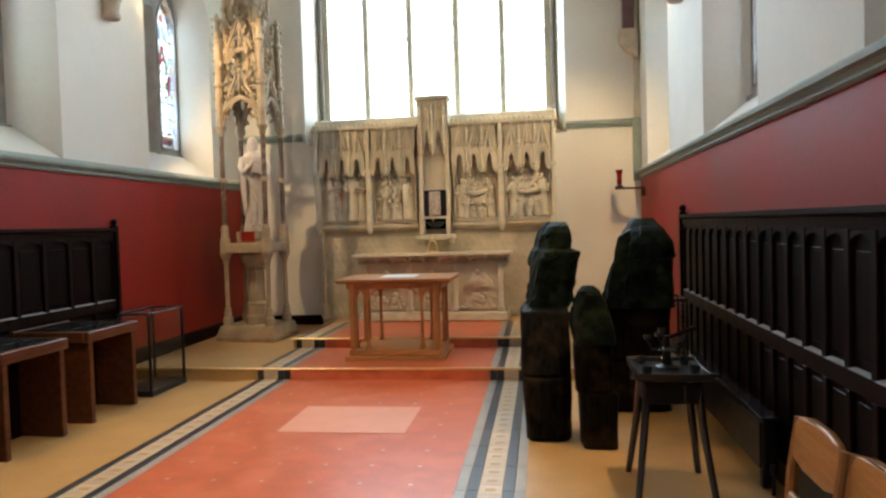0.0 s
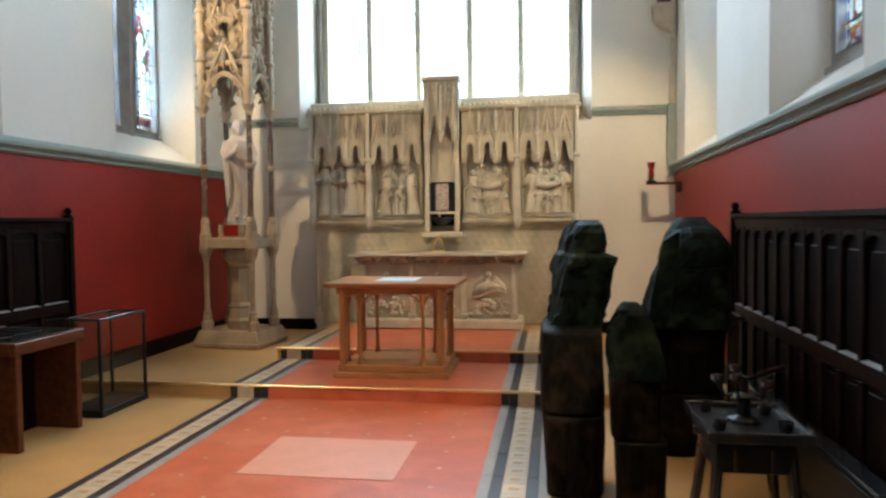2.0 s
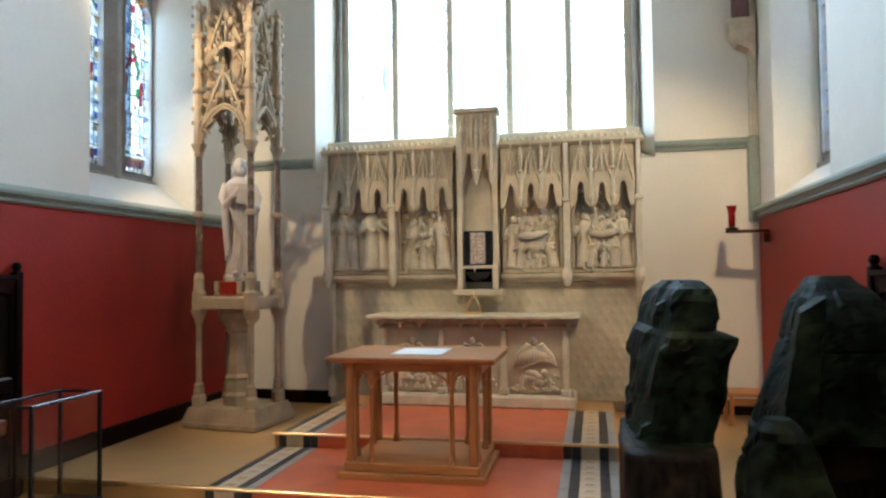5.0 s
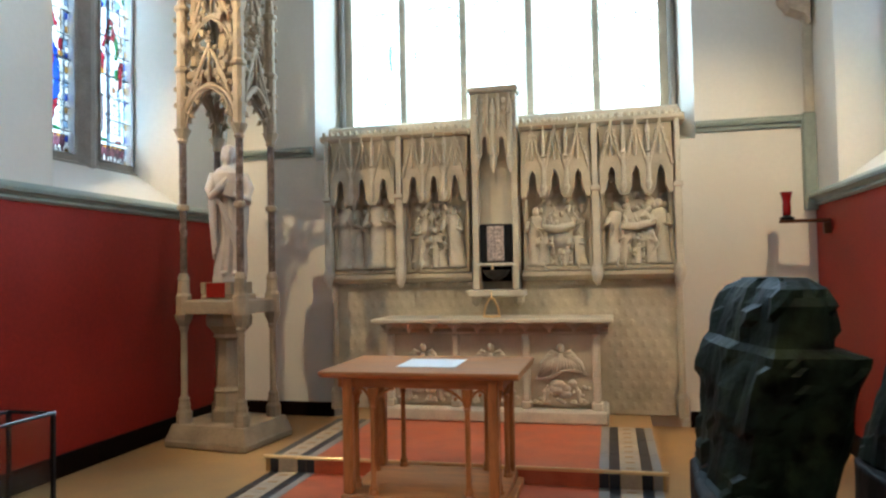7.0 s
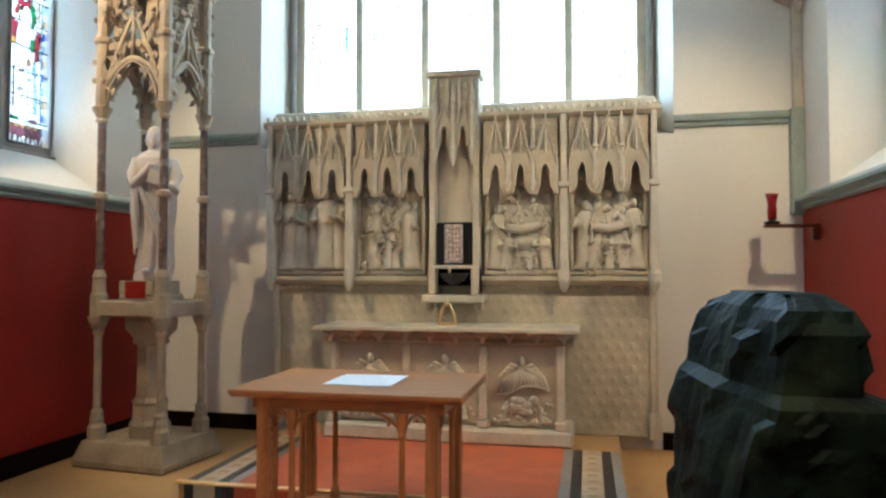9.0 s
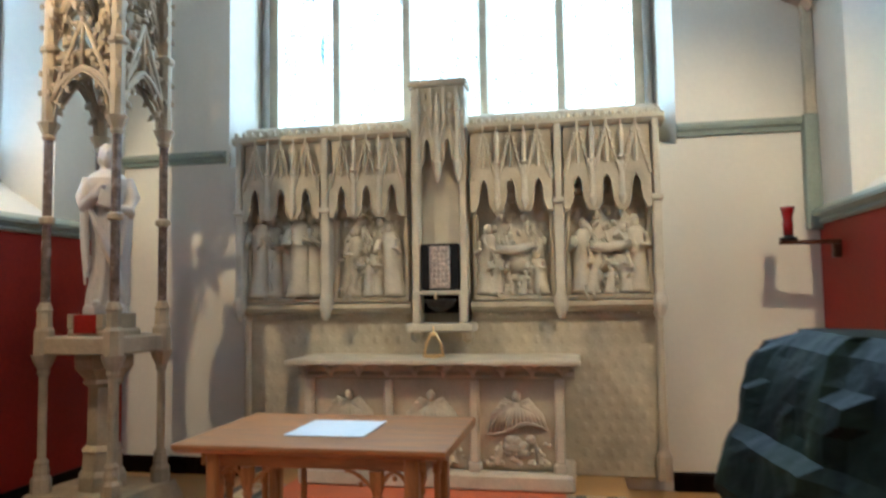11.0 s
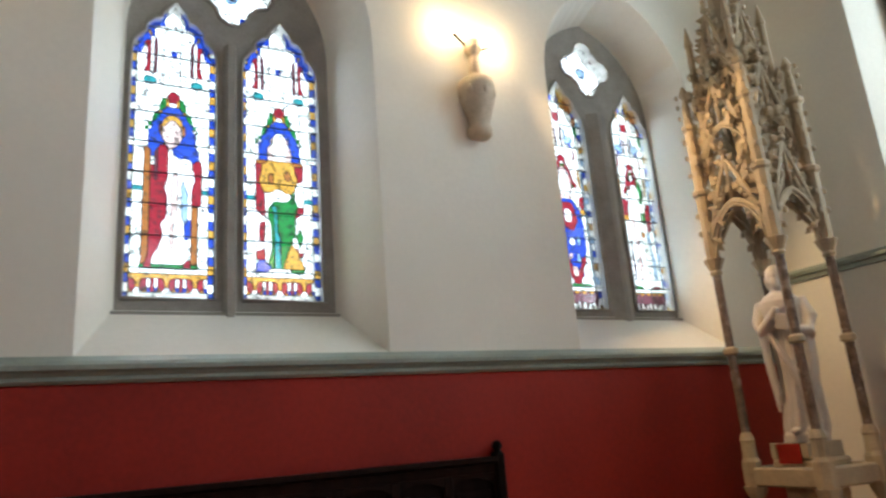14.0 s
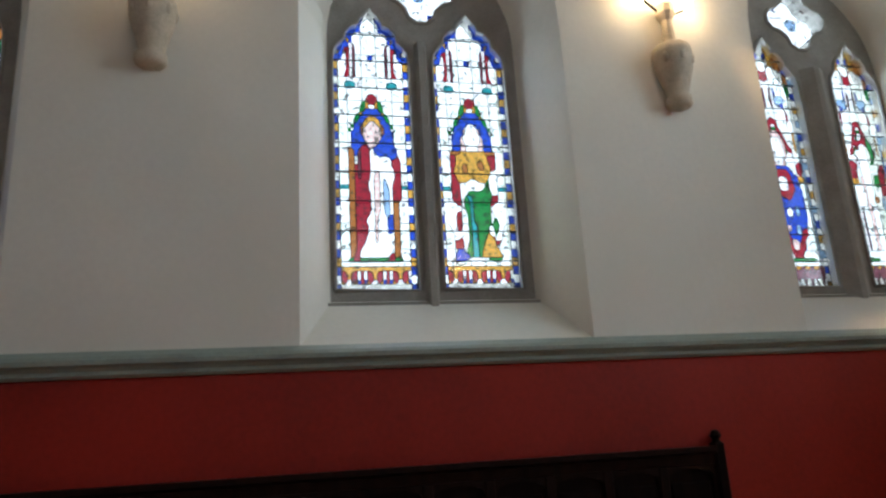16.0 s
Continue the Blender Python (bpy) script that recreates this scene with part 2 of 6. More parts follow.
def plate(bm, at, outer, holes, d0, d1, back_outer=None, back_holes=None):
    """A slab with openings: outer and holes are outlines (u, v); at(u, v, d) places a point; the openings may widen towards d1."""
    back_outer, back_holes = back_outer or outer, back_holes or holes
    sides = []
    for o, hs, d in ((outer, holes, d0), (back_outer, back_holes, d1)):
        loops = [[Vector((u, v, 0)) for u, v in lp] for lp in (o, *hs)]
        vs = [[bm.verts.new(at(p.x, p.y, d)) for p in lp] for lp in loops]
        flat = [v for lp in vs for v in lp]
        for tri in tessellate_polygon(loops):
            try:
                bm.faces.new([flat[k] for k in tri])
            except ValueError:
                pass
        sides.append(vs)
    for a, b in zip(*sides):
        for k in range(len(a)):
            bm.faces.new((a[k], a[(k + 1) % len(a)], b[(k + 1) % len(a)], b[k]))
    bmesh.ops.recalc_face_normals(bm, faces=bm.faces[:])
    return bm


def pointed(u0, u1, v0, spring, rise, n=8):
    """A pointed-arch outline, from the bottom left round."""
    w, pts = (u1 - u0) / 2, [(u0, v0), (u1, v0)]
    c = (u0 + u1) / 2
    r = (rise * rise + w * w) / (2 * w)
    top = math.asin(min(1, rise / r)) if rise <= r else math.pi / 2
    for k in range(n + 1):
        a = top * k / n
        pts.append((u1 - r + r * math.cos(a), spring + r * math.sin(a)))
    for k in range(n - 1, -1, -1):
        a = top * k / n
        pts.append((u0 + r - r * math.cos(a), spring + r * math.sin(a)))
    pts[2 + n] = (c, spring + rise)
    return pts


def foil(cu, cv, r, lobes=4, n=6, turn=0.0):
    """A foiled outline of that many lobes."""
    pts = []
    for k in range(lobes):
        a = turn + 2 * math.pi * k / lobes
        for j in range(n):
            b = a + math.radians(-100 + 200 * j / (n - 1)) * 0.9
            pts.append((cu + 0.58 * r * math.cos(a) + 0.39 * r * math.cos(b), cv + 0.58 * r * math.sin(a) + 0.39 * r * math.sin(b)))
    return pts


def smooth(me, on=True):
    me.polygons.foreach_set("use_smooth", [on] * len(me.polygons))


def part(name, bm, mat, parent=None, label="", round_=False):
    me = bpy.data.meshes.new(name)
    bm.to_mesh(me)
    bm.free()
    me.materials.append(mat)
    if round_:
        smooth(me)
    ob = new(name, me)
    if parent:
        ob.parent = parent
    if label:
        ob["label"] = label
    return ob


def thing(name, label, category, at=(0, 0, 0), turn=0.0, group="", kind=""):
    ob = new(name)
    ob.matrix_basis = pose(*at, 0, 0, turn)
    return tagged(ob, label, category, group, kind)


def setting(name, bm, mat, label, category):
    return tagged(part(name, bm, mat), label, category, kind="structure")


# ---- structure ----
def rect(u0, u1, v0, v1):
    return [(u0, v0), (u1, v0), (u1, v1), (u0, v1)]


NORTH_OPEN = ((1.25, 2.92), (4.38, 6.05), (7.48, 9.02))
SOUTH_OPEN = ((1.55, 3.22), (4.77, 6.33), (7.98, 9.60))
SILL, SPRING, RISE = 2.33, 4.45, 0.98


def window_holes(spans, grow):
    return [pointed(a - grow, b + grow, SILL, SPRING, RISE + grow, 10) for a, b in spans], [pointed(a + 0.20 + 0.08 * (b - a > 1.6), b - 0.20 - 0.08 * (b - a > 1.6), 2.80, SPRING, RISE - 0.2, 10) for a, b in spans]


for name, spans, x, s in (("wall_north", NORTH_OPEN, XL, -1), ("wall_south", SOUTH_OPEN, XR, 1)):
    front, rear = window_holes(spans, 0)
    if s < 0:
        front, rear = [[[(along_north(u), up_north(v)) for u, v in lp] for lp in holes] for holes in (front, rear)]
    bm = plate(bmesh.new(), lambda u, v, d, x=x, s=s: (x + s * d, u, v), rect(YW, YE + 0.6, -0.2, ZTOP), front, 0.0, 0.64 if s < 0 else 0.6, None, rear)
    setting(name, bm, PLASTER, "smooth cream plastered chapel wall with deep pointed windows", "wall")
EAST_FRONT = pointed(-3.80, 0.16, 2.9, 6.2, 1.9, 10)
EAST_REAR = pointed(-3.62, -0.02, 3.1, 6.2, 1.75, 10)
bm = plate(bmesh.new(), lambda u, v, d: (u, YE + d, v), rect(XL - 0.6, XR + 0.6, -0.2, ZTOP), [EAST_FRONT], 0.0, 0.72, None, [EAST_REAR])
setting("wall_east", bm, PLASTER, "cream plastered east wall behind the altar", "wall")
setting("wall_west", boxes((XL - 0.6, XR + 0.6, YW - 0.4, YW, -0.2, ZTOP)), PLASTER, "plain cream plastered end wall", "wall")
setting("ceiling", boxes((XL - 0.6, XR + 0.6, YW - 0.4, YE + 0.7, ZTOP, ZTOP + 0.2)), CEILING, "dark boarded timber ceiling", "ceiling")

# red dado, in front of the plaster by a few millimetres
setting("dado_north", boxes((XL, XL + 0.006, YW, YE, 0, RAIL_NORTH - 0.05)), RED, "dark red painted lower wall", "wall")
setting("dado_south", boxes((XR - 0.006, XR, YW, YE, 0, RAIL - 0.05)), RED, "dark red painted lower wall", "wall")


def moulding(bm, at, run0, run1, profile):
    """Draws a moulded profile of (out, up) along a straight run."""
    a = [bm.verts.new(at(run0, o, u)) for o, u in profile]
    b = [bm.verts.new(at(run1, o, u)) for o, u in profile]
    n = len(profile)
    for k in range(n):
        bm.faces.new((a[k], a[(k + 1) % n], b[(k + 1) % n], b[k]))
    bm.faces.new(a[::-1])
    bm.faces.new(b)
    bmesh.ops.recalc_face_normals(bm, faces=bm.faces[:])
    return bm


RAIL_SHAPE = [(0.0, -0.062), (0.026, -0.06), (0.045, -0.045), (0.03, -0.025), (0.05, -0.005), (0.085, 0.005), (0.09, 0.03), (0.07, 0.05), (0.0, 0.085)]
for name, x, s in (("dado_rail_north", XL, 1), ("dado_rail_south", XR, -1)):
    bm = moulding(bmesh.new(), lambda r, o, u, x=x, s=s: (x + s * o, r, (RAIL if s < 0 else RAIL_NORTH) + u), YW, YE, RAIL_SHAPE)
    setting(name, bm, GREEN_STONE, "moulded grey-green stone dado rail", "rail")
for name, x, s in (("skirting_north", XL + 0.007, 1), ("skirting_south", XR - 0.007, -1)):
    bm = moulding(bmesh.new(), lambda r, o, u, x=x, s=s: (x + s * o, r, u), YW, YE, [(0, 0), (0.025, 0), (0.025, 0.26), (0.012, 0.29), (0, 0.29)])
    setting(name, bm, OAK_BLACK, "dark painted skirting board", "skirting")
for name, x0, x1 in (("skirting_east_1", XL, -3.62), ("skirting_east_2", 0.04, XR)):
    bm = moulding(bmesh.new(), lambda r, o, u: (r, YE - o, Z1 + u), x0, x1, [(0, 0), (0.025, 0), (0.025, 0.13), (0.012, 0.15), (0, 0.15)])
    setting(name, bm, OAK_BLACK, "dark painted skirting board", "skirting")
# string course on the east wall
STRING = [(0.0, -0.05), (0.03, -0.045), (0.035, -0.01), (0.065, 0.0), (0.07, 0.03), (0.03, 0.06), (0.0, 0.07)]
for name, x0, x1 in (("string_course_1", XL, -3.83), ("string_course_2", 0.16, 1.10)):
    bm = moulding(bmesh.new(), lambda r, o, u: (r, YE - o, 3.0 + u), x0, x1, STRING)
    setting(name, bm, GREEN_STONE, "grey-green moulded stone string course on the wall", "trim")
# corner shaft
bm = boxes((1.10, XR, YE - 0.09, YE, 2.16, 3.07), w=0.01)
setting("corner_drop_moulding", bm, GREEN_STONE, "grey-green stone moulding turning down in the corner", "trim")
bm = boxes((1.13, XR, YE - 0.07, YE, 3.07, ZTOP), w=0.01)
setting("corner_pilaster", bm, STONE_PALE, "narrow stone strip in the wall corner", "trim")

# ---- floors and steps ----
BX = ((-3.30, -3.23, BLACK_TILE), (-3.23, -3.07, CREAM_TILE), (-3.07, -3.00, BLACK_TILE), (-3.00, -2.93, BLUE_TILE),
      (-0.79, -0.72, BLUE_TILE), (-0.72, -0.645, BLACK_TILE), (-0.645, -0.50, CREAM_TILE), (-0.50, -0.425, BLACK_TILE), (-0.425, -0.36, BLUE_TILE))
setting("floor", boxes((XL, XR, YW, Y1, -0.2, 0.0)), BUFF, "worn buff floor with a red tiled middle", "floor")
setting("lower_step", boxes((XL, XR, Y1, YE, -0.2, Z1)), BUFF, "buff floor of the low sanctuary step", "step")
setting("upper_step", boxes((-3.34, -0.34, Y2, YE, Z1 - 0.01, Z2)), BUFF, "upper altar step", "step")
for name, y0, y1, z in (("red_floor", YW, Y1 - 0.004, 0.0), ("red_step_floor", Y1, Y2 - 0.004, Z1), ("red_altar_floor", Y2, YE, Z2)):
    setting(name, boxes((-2.93, -0.79, y0, y1, z, z + 0.004)), RED_TILE, "terracotta red tiled floor with small pale studs", "floor")
for name, y, z0, z1 in (("red_riser", Y1, 0, Z1), ("red_riser_upper", Y2, Z1, Z2)):
    setting(name, boxes((-2.93, -0.79, y - 0.004, y, z0 + 0.005, z1)), RED_TILE, "terracotta red step riser", "step")
for name, x0, x1, y, z in (("brass_nosing", XL + 0.03, -0.30, Y1, Z1), ("brass_nosing_upper", -3.36, -0.32, Y2, Z2)):
    bm = moulding(bmesh.new(), lambda r, o, u, y=y, z=z: (r, y - o, z + u), x0, x1, [(-0.02, 0.009), (-0.02, 0.002), (0.0, -0.012), (0.012, -0.012), (0.014, 0.002), (0.008, 0.009)])
    setting(name, bm, BRASS, "worn shiny brass stair nosing", "trim")

# ---- windows ----
GLASS = {k: glass_material(n, c) for k, n, c in (
    ("W", "clear_white_glass", (0.93, 0.95, 0.96)), ("V", "greenish_white_glass", (0.84, 0.90, 0.88)), ("B", "deep_blue_glass", (0.02, 0.06, 0.40)), ("Y", "gold_glass", (0.48, 0.27, 0.05)),
    ("R", "ruby_red_glass", (0.24, 0.014, 0.03)), ("G", "emerald_green_glass", (0.012, 0.17, 0.04)), ("O", "amber_brown_glass", (0.28, 0.11, 0.03)),
    ("T", "turquoise_glass", (0.03, 0.24, 0.27)), ("P", "pale_pink_glass", (0.66, 0.52, 0.50)), ("L", "light_blue_glass", (0.26, 0.40, 0.60)),
    ("K", "purple_brown_glass", (0.12, 0.04, 0.06)))}

def ellipse(cu, cv, ru, rv):
    return lambda u, v: ((u - cu) / ru) ** 2 + ((v - cv) / rv) ** 2 < 1


def shape(*pts):
    """The inside of a closed outline."""
    def inside(u, v):
        odd = False
        for (a, b), (c, d) in zip(pts, pts[1:] + pts[:1]):
            if (b > v) != (d > v) and u < a + (c - a) * (v - b) / (d - b):
                odd = not odd
        return odd
    return inside


def field(u0, u1, v0, v1):
    return lambda u, v: u0 <= u < u1 and v0 <= v < v1


def both(*marks):
    """Marks and their mirror images about the middle of the light."""
    out = []
    for c, f in marks:
        out += [(c, f), (c, lambda u, v, f=f: f(1 - u, v))]
    return out


def paint_glass(marks, border, foot):
    """Rows of glass colours for one light: border, foot band and marks laid over white glass, u and v from 0 to 1."""
    W, H = 26, 70
    rows = []
    for j in range(H):
        v, row = 1 - (j + 0.5) / H, ""
        for i in range(W):
            u, c = (i + 0.5) / W, "WV"[(i // 5 + j // 6) % 2]
            for colour, inside in marks:
                if inside(u, v):
                    c = colour
            if v < 0.092:
                c = foot[min(len(foot) - 1, int(v / 0.092 * len(foot)))][i % len(foot[0])]
            if i < 2 or i > W - 3:
                c = border[(j // 2) % len(border)]
            row += c
        rows.append(row)
    return tuple(rows)


# architecture over the heads of both saints of the first window
TOWERS = both(("R", field(0.14, 0.22, 0.74, 0.93)), ("W", field(0.16, 0.20, 0.76, 0.84)), ("K", field(0.28, 0.32, 0.745, 0.87)), ("T", field(0.15, 0.29, 0.70, 0.725)),
              ("B", shape((0.06, 1.0), (0.06, 0.79), (0.13, 0.80), (0.15, 0.85), (0.25, 0.865), (0.27, 0.905), (0.37, 0.92), (0.40, 0.96), (0.44, 1.0))), ("Y", field(0.08, 0.12, 0.825, 0.845)), ("Y", ellipse(0.20, 0.885, 0.03, 0.012)), ("W", ellipse(0.31, 0.935, 0.03, 0.012)), ("R", field(0.14, 0.24, 0.84, 0.862)),
              ("G", shape((0.24, 0.545), (0.19, 0.545), (0.46, 0.685), (0.50, 0.685))), ("Y", shape((0.30, 0.535), (0.24, 0.54), (0.48, 0.675), (0.50, 0.675), (0.50, 0.655))),
              ("B", shape((0.22, 0.45), (0.22, 0.515), (0.30, 0.575), (0.42, 0.622), (0.50, 0.632), (0.50, 0.45))), ("R", ellipse(0.5, 0.662, 0.065, 0.017)),
              ("T", field(0.08, 0.22, 0.344, 0.358)), ("L", field(0.10, 0.12, 0.12, 0.30)))
TOWERS += [("B", field(0.45, 0.55, 0.795, 0.835)), ("R", shape((0.43, 0.672), (0.57, 0.672), (0.50, 0.70)))]
SAINT_FOOT = ("WWWWWWWW", "RBYRWRYB", "RWRRYRRW", "YYYYYYYY")
SAINT_RED = paint_glass(TOWERS + [
    ("O", field(0.19, 0.28, 0.12, 0.48)), ("O", field(0.74, 0.82, 0.12, 0.30)), ("R", field(0.74, 0.83, 0.30, 0.46)),
    ("O", ellipse(0.5, 0.548, 0.155, 0.050)), ("Y", ellipse(0.5, 0.56, 0.12, 0.045)), ("P", ellipse(0.5, 0.535, 0.105, 0.045)),
    ("R", shape((0.25, 0.12), (0.28, 0.40), (0.30, 0.48), (0.40, 0.505), (0.48, 0.47), (0.46, 0.36), (0.44, 0.22), (0.36, 0.12))),
    ("K", shape((0.30, 0.46), (0.34, 0.49), (0.36, 0.36), (0.29, 0.37))), ("B", ellipse(0.70, 0.475, 0.10, 0.035)),
    ("W", shape((0.48, 0.49), (0.60, 0.44), (0.70, 0.47), (0.76, 0.40), (0.72, 0.30), (0.74, 0.24), (0.66, 0.14), (0.76, 0.115), (0.28, 0.115), (0.42, 0.19), (0.40, 0.24), (0.46, 0.27), (0.44, 0.36))),
    ("P", shape((0.52, 0.42), (0.57, 0.42), (0.55, 0.16), (0.51, 0.16))), ("L", shape((0.62, 0.40), (0.70, 0.33), (0.68, 0.22), (0.63, 0.26))), ("B", shape((0.65, 0.24), (0.75, 0.27), (0.74, 0.195), (0.64, 0.19))),
    ("G", field(0.16, 0.84, 0.095, 0.112)), ("R", ellipse(0.28, 0.115, 0.05, 0.012)), ("R", ellipse(0.70, 0.115, 0.05, 0.012))], "BWBY", SAINT_FOOT)
SAINT_GREEN = paint_glass(TOWERS + [
    ("R", field(0.19, 0.32, 0.14, 0.48)), ("R", field(0.70, 0.82, 0.16, 0.48)), ("O", field(0.18, 0.82, 0.468, 0.482)),
    ("P", shape((0.36, 0.48), (0.36, 0.54), (0.44, 0.585), (0.56, 0.585), (0.64, 0.54), (0.64, 0.48))), ("W", ellipse(0.5, 0.53, 0.10, 0.05)),
    ("Y", shape((0.26, 0.47), (0.24, 0.40), (0.32, 0.36), (0.50, 0.34), (0.66, 0.37), (0.74, 0.42), (0.68, 0.475), (0.50, 0.49))), ("O", ellipse(0.38, 0.42, 0.045, 0.022)), ("O", ellipse(0.60, 0.435, 0.05, 0.02)),
    ("W", shape((0.32, 0.365), (0.50, 0.385), (0.62, 0.36), (0.48, 0.335))),
    ("G", shape((0.34, 0.33), (0.48, 0.345), (0.62, 0.345), (0.70, 0.40), (0.72, 0.34), (0.66, 0.20), (0.60, 0.12), (0.34, 0.115), (0.40, 0.20))),
    ("T", shape((0.40, 0.335), (0.46, 0.335), (0.50, 0.12), (0.44, 0.12))), ("W", ellipse(0.24, 0.235, 0.08, 0.062)), ("R", ellipse(0.26, 0.235, 0.045, 0.04)), ("W", ellipse(0.77, 0.235, 0.085, 0.065)), ("G", ellipse(0.75, 0.225, 0.04, 0.036)),
    ("W", ellipse(0.76, 0.375, 0.06, 0.045)), ("Y", shape((0.52, 0.115), (0.64, 0.20), (0.72, 0.17), (0.80, 0.115))), ("B", ellipse(0.28, 0.118, 0.10, 0.02)), ("G", field(0.62, 0.82, 0.095, 0.108))], "BWBY", SAINT_FOOT)
SPIRES = both(("L", field(0.09, 0.13, 0.10, 0.62)), ("B", field(0.34, 0.40, 0.72, 0.80)), ("R", field(0.20, 0.25, 0.64, 0.70)), ("Y", field(0.14, 0.18, 0.52, 0.62)), ("K", field(0.42, 0.45, 0.70, 0.80)), ("B", ellipse(0.40, 0.93, 0.06, 0.02)),
              ("O", shape((0.06, 1.0), (0.06, 0.79), (0.15, 0.80), (0.17, 0.86), (0.29, 0.875), (0.33, 0.93), (0.42, 0.94), (0.44, 1.0))), ("Y", shape((0.34, 0.97), (0.30, 0.89), (0.38, 0.89), (0.42, 0.97))), ("O", shape((0.10, 0.93), (0.10, 0.86), (0.18, 0.89), (0.26, 0.96))), ("B", shape((0.06, 0.90), (0.06, 0.84), (0.12, 0.85), (0.18, 0.90))),
              ("R", shape((0.50, 0.86), (0.38, 0.885), (0.44, 0.835), (0.50, 0.81))), ("L", ellipse(0.28, 0.74, 0.10, 0.022)), ("B", ellipse(0.26, 0.72, 0.04, 0.016)), ("G", ellipse(0.12, 0.78, 0.04, 0.03)),
              ("R", shape((0.22, 0.52), (0.28, 0.52), (0.50, 0.655), (0.50, 0.69))), ("G", shape((0.30, 0.52), (0.34, 0.52), (0.50, 0.62), (0.50, 0.645))), ("R", ellipse(0.17, 0.46, 0.05, 0.03)), ("Y", ellipse(0.17, 0.42, 0.05, 0.014)))
QUEEN_FOOT = ("WKWWKWKW", "WKWKWWKW", "KKKKKKKK", "YYKYYYKY")
SAINT_BLUE = paint_glass(SPIRES + [
    ("P", ellipse(0.5, 0.535, 0.15, 0.075)), ("W", ellipse(0.5, 0.53, 0.11, 0.06)),
    ("B", shape((0.26, 0.44), (0.36, 0.475), (0.64, 0.475), (0.78, 0.42), (0.82, 0.26), (0.66, 0.14), (0.52, 0.11), (0.36, 0.15), (0.20, 0.28))),
    ("R", shape((0.34, 0.45), (0.62, 0.45), (0.70, 0.38), (0.56, 0.33), (0.44, 0.35), (0.30, 0.38))), ("W", ellipse(0.50, 0.40, 0.08, 0.032)),
    ("L", ellipse(0.38, 0.30, 0.05, 0.022)), ("W", ellipse(0.52, 0.29, 0.05, 0.022)), ("L", ellipse(0.66, 0.29, 0.05, 0.022)), ("P", ellipse(0.46, 0.23, 0.05, 0.02)), ("L", ellipse(0.62, 0.22, 0.05, 0.02)),
    ("R", shape((0.28, 0.25), (0.34, 0.26), (0.54, 0.13), (0.72, 0.24), (0.78, 0.22), (0.58, 0.105), (0.48, 0.105))), ("P", ellipse(0.52, 0.165, 0.07, 0.022)), ("G", field(0.14, 0.86, 0.095, 0.108))], "LWBWYW", QUEEN_FOOT)
SAINT_WHITE = paint_glass(SPIRES + [
    ("G", ellipse(0.58, 0.54, 0.16, 0.06)), ("R", shape((0.34, 0.50), (0.40, 0.58), (0.62, 0.60), (0.56, 0.50))), ("W", ellipse(0.52, 0.52, 0.13, 0.05)),
    ("R", shape((0.18, 0.50), (0.34, 0.49), (0.30, 0.42), (0.18, 0.42))), ("Y", field(0.20, 0.30, 0.40, 0.425)), ("G", ellipse(0.68, 0.42, 0.07, 0.03)), ("R", field(0.74, 0.84, 0.36, 0.47)),
    ("P", shape((0.36, 0.44), (0.42, 0.44), (0.48, 0.14), (0.40, 0.14))), ("L", shape((0.70, 0.36), (0.78, 0.34), (0.80, 0.14), (0.74, 0.14))), ("K", field(0.22, 0.27, 0.14, 0.32)), ("O", ellipse(0.60, 0.345, 0.06, 0.014)),
    ("G", field(0.14, 0.40, 0.095, 0.115)), ("R", field(0.60, 0.84, 0.095, 0.108))], "BWLWYW", QUEEN_FOOT)


